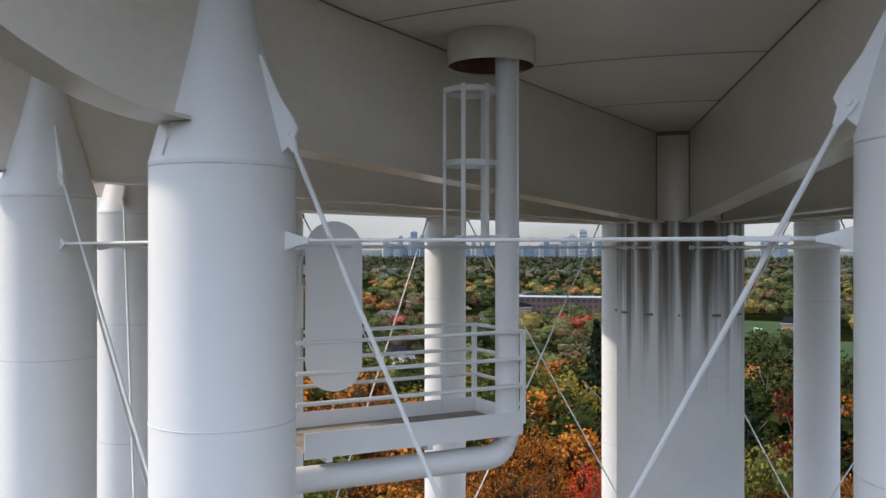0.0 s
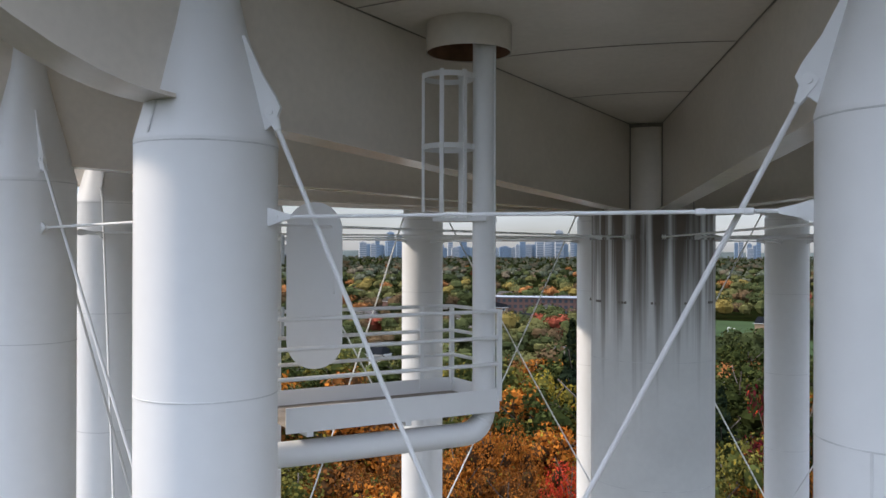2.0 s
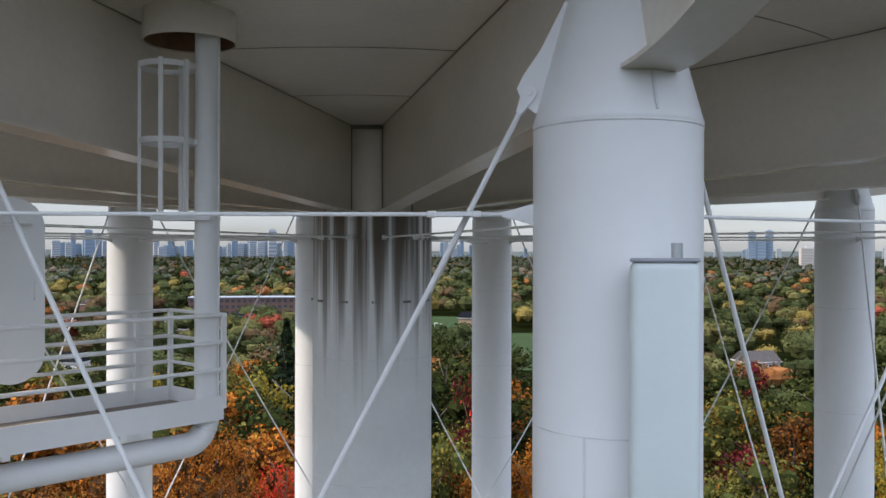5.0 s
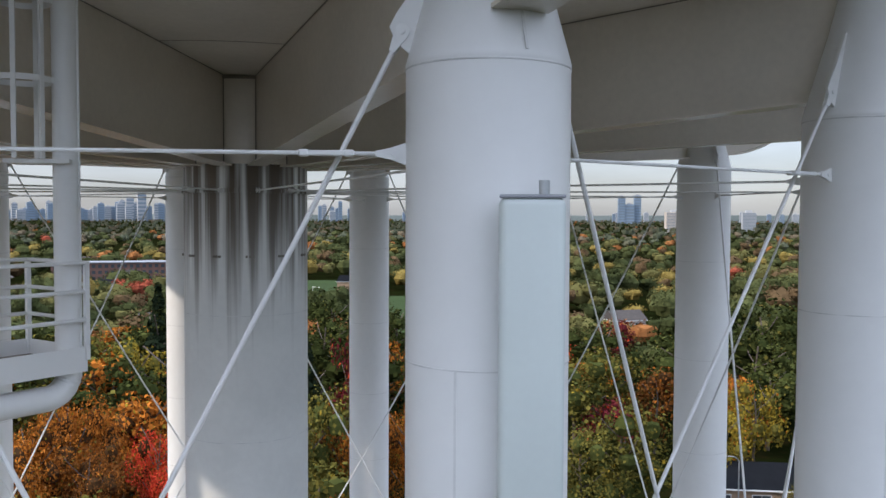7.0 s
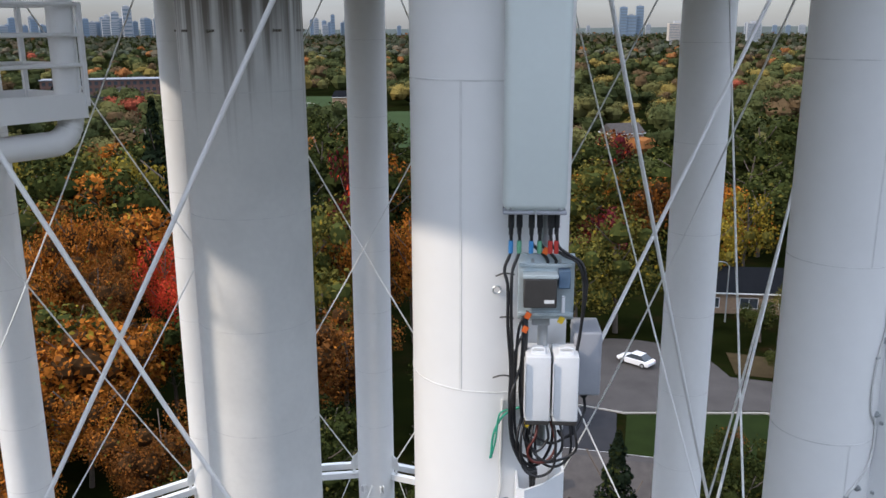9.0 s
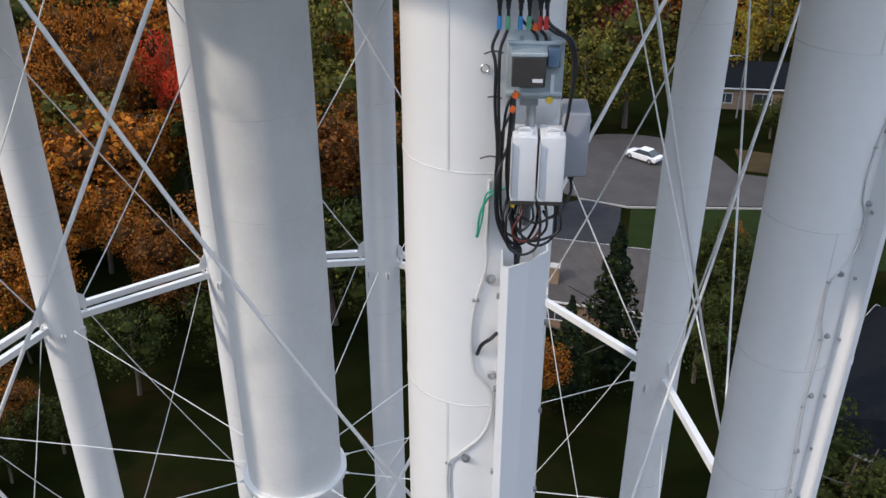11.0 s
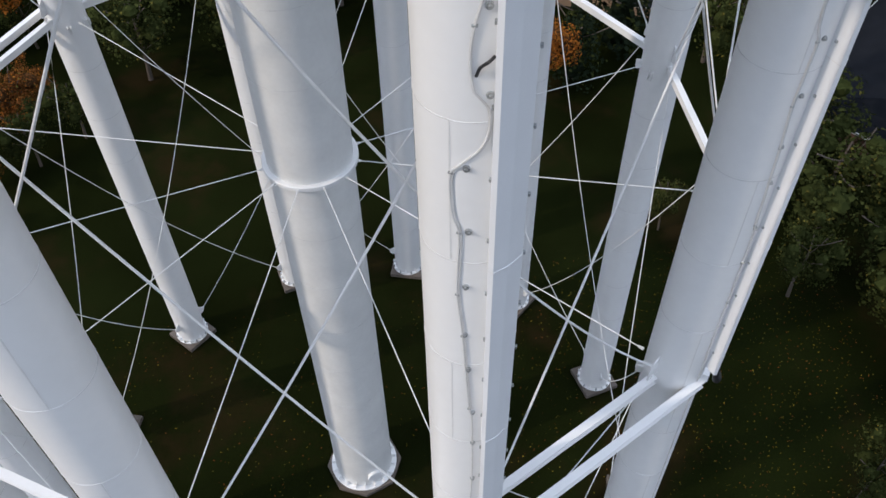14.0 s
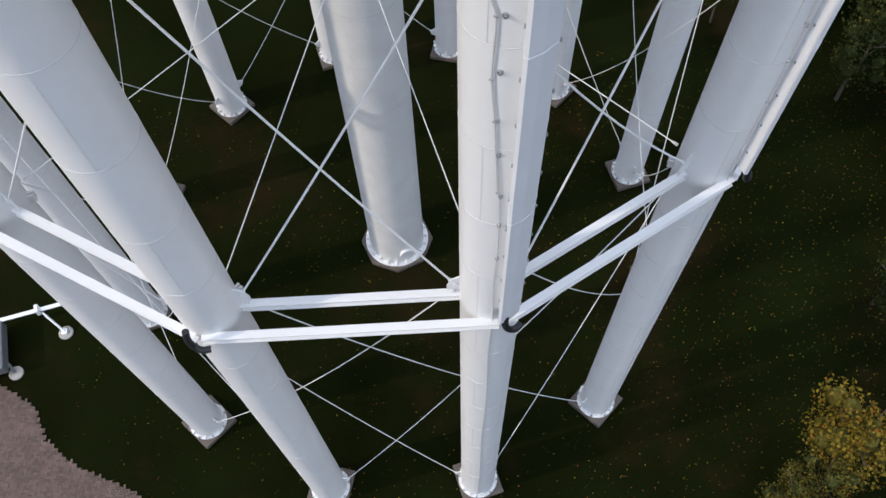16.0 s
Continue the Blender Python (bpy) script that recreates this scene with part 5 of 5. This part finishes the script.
# white car in the turning circle
def car(x, y, rot):
    top = tagged(empty("car", Matrix.Translation((x, y, 0.03)) @ turn_z(rot)), "white saloon car parked in the turning circle", "car")
    car_paint = material("white_car_paint", (0.75, 0.75, 0.76), 0.25, vary=0.03, scale=2)
    tyre_mat = material("tyre_rubber", (0.02, 0.02, 0.02), 0.85)
    sec = [(-2.25, 0.45, 0.75, 0.80), (-2.1, 0.30, 0.86, 0.88), (-1.2, 0.25, 0.92, 0.92), (0.9, 0.25, 0.90, 0.92), (1.9, 0.28, 0.80, 0.88), (2.25, 0.42, 0.66, 0.76)]
    bm = B()
    rows = [[bm.verts.new((sx, s * hw, z)) for s, z in ((-1, z0), (-1, z1), (1, z1), (1, z0))] for sx, z0, z1, hw in sec]
    for p, q in zip(rows, rows[1:]):
        for k in range(4):
            bm.faces.new((p[k], p[(k + 1) % 4], q[(k + 1) % 4], q[k]))
    bm.faces.new(rows[0])
    bm.faces.new(rows[-1][::-1])
    bmesh.ops.bevel(bm, geom=list(bm.edges), offset=0.06, segments=2, affect="EDGES", profile=0.5)
    body = part("body", bm, car_paint, top)
    bm = B()
    low = [bm.verts.new(v) for v in ((-1.75, -0.80, 0.88), (1.15, -0.80, 0.86), (1.15, 0.80, 0.86), (-1.75, 0.80, 0.88))]
    hi = [bm.verts.new(v) for v in ((-0.95, -0.62, 1.42), (0.30, -0.62, 1.42), (0.30, 0.62, 1.42), (-0.95, 0.62, 1.42))]
    for k in range(4):
        bm.faces.new((low[k], low[(k + 1) % 4], hi[(k + 1) % 4], hi[k]))
    bm.faces.new(hi)
    part("windows", bm, glass, top)
    part("roof_panel", box(B(), (1.35, 1.28, 0.05), Matrix.Translation((-0.32, 0, 1.43)), 0.02), car_paint, body)
    for sx in (-1.4, 1.4):
        for sy in (-0.84, 0.84):
            q = Matrix.Translation((sx, sy, 0.33)) @ Matrix.Rotation(radians(90), 4, "X")
            w = part("wheel", lathe(B(), [(0.19, -0.10), (0.31, -0.11), (0.33, -0.08), (0.33, 0.08), (0.31, 0.11), (0.19, 0.10)], 20, q, close=True), tyre_mat, top)
            part("rim", lathe(B(), [(0, 0.09), (0.18, 0.09), (0.19, 0.0), (0.18, -0.09), (0, -0.09)], 16, q), steel, w)
    for sy in (-0.6, 0.6):
        part("headlight", box(B(), (0.06, 0.32, 0.12), Matrix.Translation((2.2, sy, 0.62)), 0.02), trim_white, top)
        part("tail_light", box(B(), (0.06, 0.28, 0.14), Matrix.Translation((-2.21, sy, 0.72)), 0.02), red_tape, top)


car(37.6, 73.0, 128)


# street lamps and a power pole
def lamp(x, y, h, rot):
    top = tagged(empty("street_lamp", Matrix.Translation((x, y, 0)) @ turn_z(rot)), "tall grey street lamp with a curved arm", "street lamp", "street lamps")
    part("pole", lathe(B(), [(0, 0), (0.12, 0), (0.07, h), (0, h)], 10), steel, top)
    part("arm", tube(B(), smooth_path([(0, 0, h - 0.1), (0.5, 0, h + 0.45), (1.4, 0, h + 0.65), (2.2, 0, h + 0.6)], 4), 0.05, 8), steel, top)
    part("lantern", box(B(), (0.7, 0.28, 0.14), Matrix.Translation((2.4, 0, h + 0.58)), 0.04), box_grey, top)


for row in ((-9, 118, 9.5, 10), (30, 172, 9.5, 20), (78, 168, 9.5, 160), (55, 86, 8.0, 180)):
    lamp(*row)
pole = tagged(mesh_object("power_pole", lathe(B(), [(0, 0), (0.16, 0), (0.11, 11), (0, 11)], 10, Matrix.Translation((-13, 122, 0))), bark), "brown wooden power pole with cross arms", "power pole")
for z in (10.4, 9.4):
    part("cross_arm", box(B(), (2.2, 0.12, 0.14), Matrix.Translation((-13, 121.9, z))), bark, pole)
for k, (dx, z) in enumerate(((-0.9, 10.6), (0.9, 10.6), (0, 9.6))):
    part("line", tube(B(), smooth_path([(-13 + dx, 121.9, z), (10 + dx, 126, z - 1.2), (34 + dx, 131, z)], 6), 0.02, 5), black, pole)

# distant towers
tower_glass = material("blue_glass_tower", (0.16, 0.22, 0.29), 0.35, vary=0.15, scale=0.02, fine=0.15)
tower_pale = material("pale_concrete_tower", (0.33, 0.34, 0.35), 0.8, vary=0.12, scale=0.02, fine=0.15)
tower_beige = material("beige_concrete_tower", (0.46, 0.40, 0.34), 0.85, vary=0.1, scale=0.05)


tower_band = material("tower_window_band", (0.13, 0.17, 0.21), 0.4, vary=0.1, scale=0.05)


def high_rise(px_dir, dist, width, height, mat, label, bands=0, deep=0.8):
    x, y = 1.9 + px_dir * dist, -20 + dist
    top = tagged(empty("high_rise", Matrix.Translation((x, y, 0)) @ turn_z(-math.degrees(math.atan(px_dir)) + 8)), label, "high-rise", "distant towers")
    part("wall", box(B(), (width, width * deep, height), Matrix.Translation((0, 0, height / 2))), mat, top, smooth=False)
    part("roof_house", box(B(), (width * 0.45, width * 0.4, 5), Matrix.Translation((0, 0, height + 2.5))), tower_pale, top, smooth=False)
    n = bands or int(height / 7)
    strip = None
    for k in range(n):
        m = Matrix.Translation((0, 0, height * (k + 0.6) / (n + 0.4)))
        if strip is None:
            strip = part("window_band", box(B(), (width * 0.96, width * deep + 0.8, height / (n + 0.4) * 0.42)), tower_band, top, smooth=False)
            strip.matrix_basis = m
        else:
            shared("window_band", strip, top, m)


def skyline(first, last, count, low, high, seed, dist=4450):
    """A cluster of towers between two bearings, tallest about its middle."""
    r3 = random.Random(seed)
    for k in range(count):
        u = (k + r3.random()) / count
        rise = low + (high - low) * (r3.random() ** 1.6) * (1 - abs(2 * u - 1) ** 2)
        mat = r3.random() < 0.45
        bearing = (first + (last - first) * u - 784) / 1528
        high_rise(bearing, dist * (0.94 + 0.12 * r3.random()) / math.hypot(1, bearing), 17 + 20 * r3.random(), rise, (tower_glass, tower_pale)[mat],
                  ("blue glass tower on the hazy skyline", "pale concrete tower on the hazy skyline")[mat], 7, 0.6 + 0.5 * r3.random())


skyline(-290, -90, 16, 52, 118, 1)
skyline(68, 205, 15, 62, 128, 2)
skyline(205, 385, 20, 50, 96, 3)
skyline(385, 520, 24, 66, 142, 4)
skyline(520, 690, 13, 46, 88, 5)
skyline(755, 830, 7, 58, 120, 6)
skyline(690, 1240, 14, 42, 60, 7)
skyline(1240, 1700, 16, 42, 62, 8)
high_rise((1310 - 784) / 1528, 3600, 30, 118, tower_glass, "slender blue glass tower on the skyline", 10)
high_rise((1340 - 784) / 1528, 3600, 30, 122, tower_glass, "slender blue glass tower on the skyline", 10)
high_rise((1325 - 784) / 1528, 3600, 40, 84, tower_glass, "lower blue glass block between two towers", 6)
high_rise((1413 - 784) / 1528, 1900, 44, 46, tower_beige, "beige concrete apartment block above the trees", 13)
high_rise((1437 - 784) / 1528, 1950, 16, 50, tower_pale, "white stair tower of an apartment block", 6)
high_rise((1556 - 784) / 1528, 1950, 30, 46, tower_pale, "white concrete apartment block above the trees", 13)
high_rise((1680 - 784) / 1528, 2300, 40, 44, tower_pale, "white concrete apartment block above the trees", 10)


# ---------------------------------------------------------------- ground details under the tower
litter_rng = np.random.default_rng(31)
n = 3600
lx, ly = 8 + 20 * litter_rng.random(n) ** 0.8, -18 + 30 * litter_rng.random(n)
pts = np.stack([lx, ly, np.full(n, 0.02)], 1)
flat = np.tile(np.array([0.0, 0.0, 3.0]), (n, 1))
litter = new("fallen_leaves", quad_mesh("fallen_leaves", leaves(pts, flat, 0.029, litter_rng), [LEAF[3], LEAF[2], LEAF[5]], litter_rng.choice(3, n)))
tagged(litter, "scattered yellow leaves fallen on the lawn", "leaves", kind="stuff")
n = 1600
pts = np.stack([-16 + 26 * litter_rng.random(n), -16 + 26 * litter_rng.random(n), np.full(n, 0.02)], 1)
litter2 = new("fallen_leaves", quad_mesh("fallen_leaves", leaves(pts, np.tile(np.array([0.0, 0.0, 3.0]), (n, 1)), 0.032, litter_rng), [LEAF[5], LEAF[2], LEAF[3]], litter_rng.choice(3, n)))
tagged(litter2, "sparse brown leaves fallen under the tower", "leaves", kind="stuff")

# brick paving in a herringbone, with its sand bed
edge = [(-40, -40), (-9.4, -40), (-10.6, -14.2), (-12.4, -12.3), (-15.4, -10.9), (-17.0, -9.6), (-17.7, -8.0), (-19.4, -6.9), (-22, -6.4), (-40, -6.0)]
slab("paving_bed", "sand bed under brick paving", "paving", edge, 0.012, 0.1, material("joint_sand", (0.05, 0.04, 0.033), 0.95, vary=0.3, scale=3))
paver = material("clay_paver", (0.105, 0.070, 0.056), 0.9, vary=0.2, scale=1.5, fine=20, island=0.25, bump=0.2)


def inside(x, y):
    hit = False
    for (x0, y0), (x1, y1) in zip(edge, edge[1:] + edge[:1]):
        if (y0 > y) != (y1 > y) and x < (x1 - x0) * (y - y0) / (y1 - y0) + x0:
            hit = not hit
    return hit


bricks = []
for i in range(-125, 5):
    for j in range(-90, 90):
        # herringbone: pairs of bricks on a stepped grid
        bx, by = -9 + 0.11 * (2 * (i // 2)) + 0.11 * (j % 4), -14 + 0.11 * j
        for horiz in (i % 2 == 0,):
            cx2, cy2 = (bx + 0.11, by + 0.055) if horiz else (bx + 0.055 + 0.22, by + 0.11)
            if i % 4 in (0, 1) and inside(cx2, cy2) and cx2 > -24 and cy2 > -15:
                bricks.append((cx2 + (0.0 if horiz else 0.11), cy2, horiz))
if bricks:
    top_quads, side = [], []
    q = np.array([(bx, by, 0.105 if h else 0.05, 0.05 if h else 0.105) for bx, by, h in bricks])
    z1 = 0.045 + 0.008 * litter_rng.random(len(q))
    corners = [(-1, -1), (1, -1), (1, 1), (-1, 1)]
    t = np.stack([np.stack([q[:, 0] + sx * q[:, 2], q[:, 1] + sy * q[:, 3], z1], 1) for sx, sy in corners], 1)
    lowq = t.copy()
    lowq[..., 2] = 0.0
    sides = [np.stack([t[:, k], lowq[:, k], lowq[:, (k + 1) % 4], t[:, (k + 1) % 4]], 1) for k in range(4)]
    pav = new("paving_bricks", quad_mesh("paving_bricks", np.concatenate([t] + sides), [paver]))
    tagged(pav, "reddish brown brick pavers laid in a pattern", "paving", kind="stuff")

# parked work trailer on the lawn: white boom, folding outrigger on a round pad, grey body
trailer = tagged(empty("work_trailer"), "parked grey work trailer with a white boom and outrigger", "trailer")
trailer_grey = material("trailer_body_paint", (0.12, 0.125, 0.13), 0.6, vary=0.2, scale=2)
part("body", box(B(), (1.6, 2.6, 0.7), Matrix.Translation((-20.1, -5.2, 0.75)) @ turn_z(12), 0.08), trailer_grey, trailer)
part("boom", tube(B(), [(-20.6, -3.95, 0.95), (-16.6, -2.97, 0.95)], 0.13, 4), paint, trailer)
part("boom_bracket", box(B(), (0.18, 0.4, 0.5), Matrix.Translation((-17.9, -3.3, 1.0)) @ turn_z(14), 0.02), paint, trailer)
for off in (-0.10, 0.10):
    leg_a, leg_b = Vector((-17.6 + off, -3.5 - off, 0.9)), Vector((-16.75 + off, -4.2 - off, 0.2))
    part("outrigger", tube(B(), [leg_a, leg_b], 0.06, 4), paint, trailer)
part("foot_bracket", box(B(), (0.28, 0.28, 0.2), Matrix.Translation((-16.75, -4.2, 0.18)), 0.02), paint, trailer)
for x, y in ((-16.75, -4.2), (-18.9, -6.2)):
    part("pad", lathe(B(), [(0, 0.09), (0.33, 0.09), (0.36, 0.06), (0.36, 0.0)], 28, Matrix.Translation((x, y, 0))), kerb_mat, trailer)
part("support_arm", tube(B(), [(-19.4, -5.6, 0.6), (-18.9, -6.2, 0.15)], 0.08, 6), trailer_grey, trailer)
for y in (-4.3, -6.0):
    q = Matrix.Translation((-20.95, y, 0.32)) @ Matrix.Rotation(radians(90), 4, "Y")
    part("wheel", lathe(B(), [(0.14, -0.1), (0.31, -0.1), (0.32, 0.1), (0.14, 0.1)], 20, q, close=True), black, trailer)


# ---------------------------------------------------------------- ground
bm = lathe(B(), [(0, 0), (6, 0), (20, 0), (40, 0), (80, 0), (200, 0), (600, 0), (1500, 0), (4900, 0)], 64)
tagged(mesh_object("ground", bm, grass, False), "green lawn and parkland to the horizon, darkened by shade in its colour", "ground", kind="structure")
# low rise added to close the horizon as far woods, haze put into its colour
bm = B()
rows = []
for k in range(361):
    a = radians(k)
    h = 33.5 + 3.0 * math.sin(7 * a) + 2.0 * math.sin(23 * a + 1) + 0.9 * math.sin(71 * a + 2) + 0.6 * math.sin(167 * a)
    rows.append([bm.verts.new((r * math.cos(a), r * math.sin(a), z)) for r, z in ((4720, -1), (4780, h * 0.7), (4860, h), (4900, -1))])
for p, q in zip(rows, rows[1:]):
    for k in range(3):
        bm.faces.new((p[k], p[k + 1], q[k + 1], q[k]))
rise = material("far_rise", (0.078, 0.090, 0.084), 0.95, vary=0.3, scale=0.004, fine=0.05, spec=0.0)
tagged(mesh_object("backdrop", bm, rise), "low backdrop rise for far woods, haze in its grey-green colour", "backdrop", kind="structure")
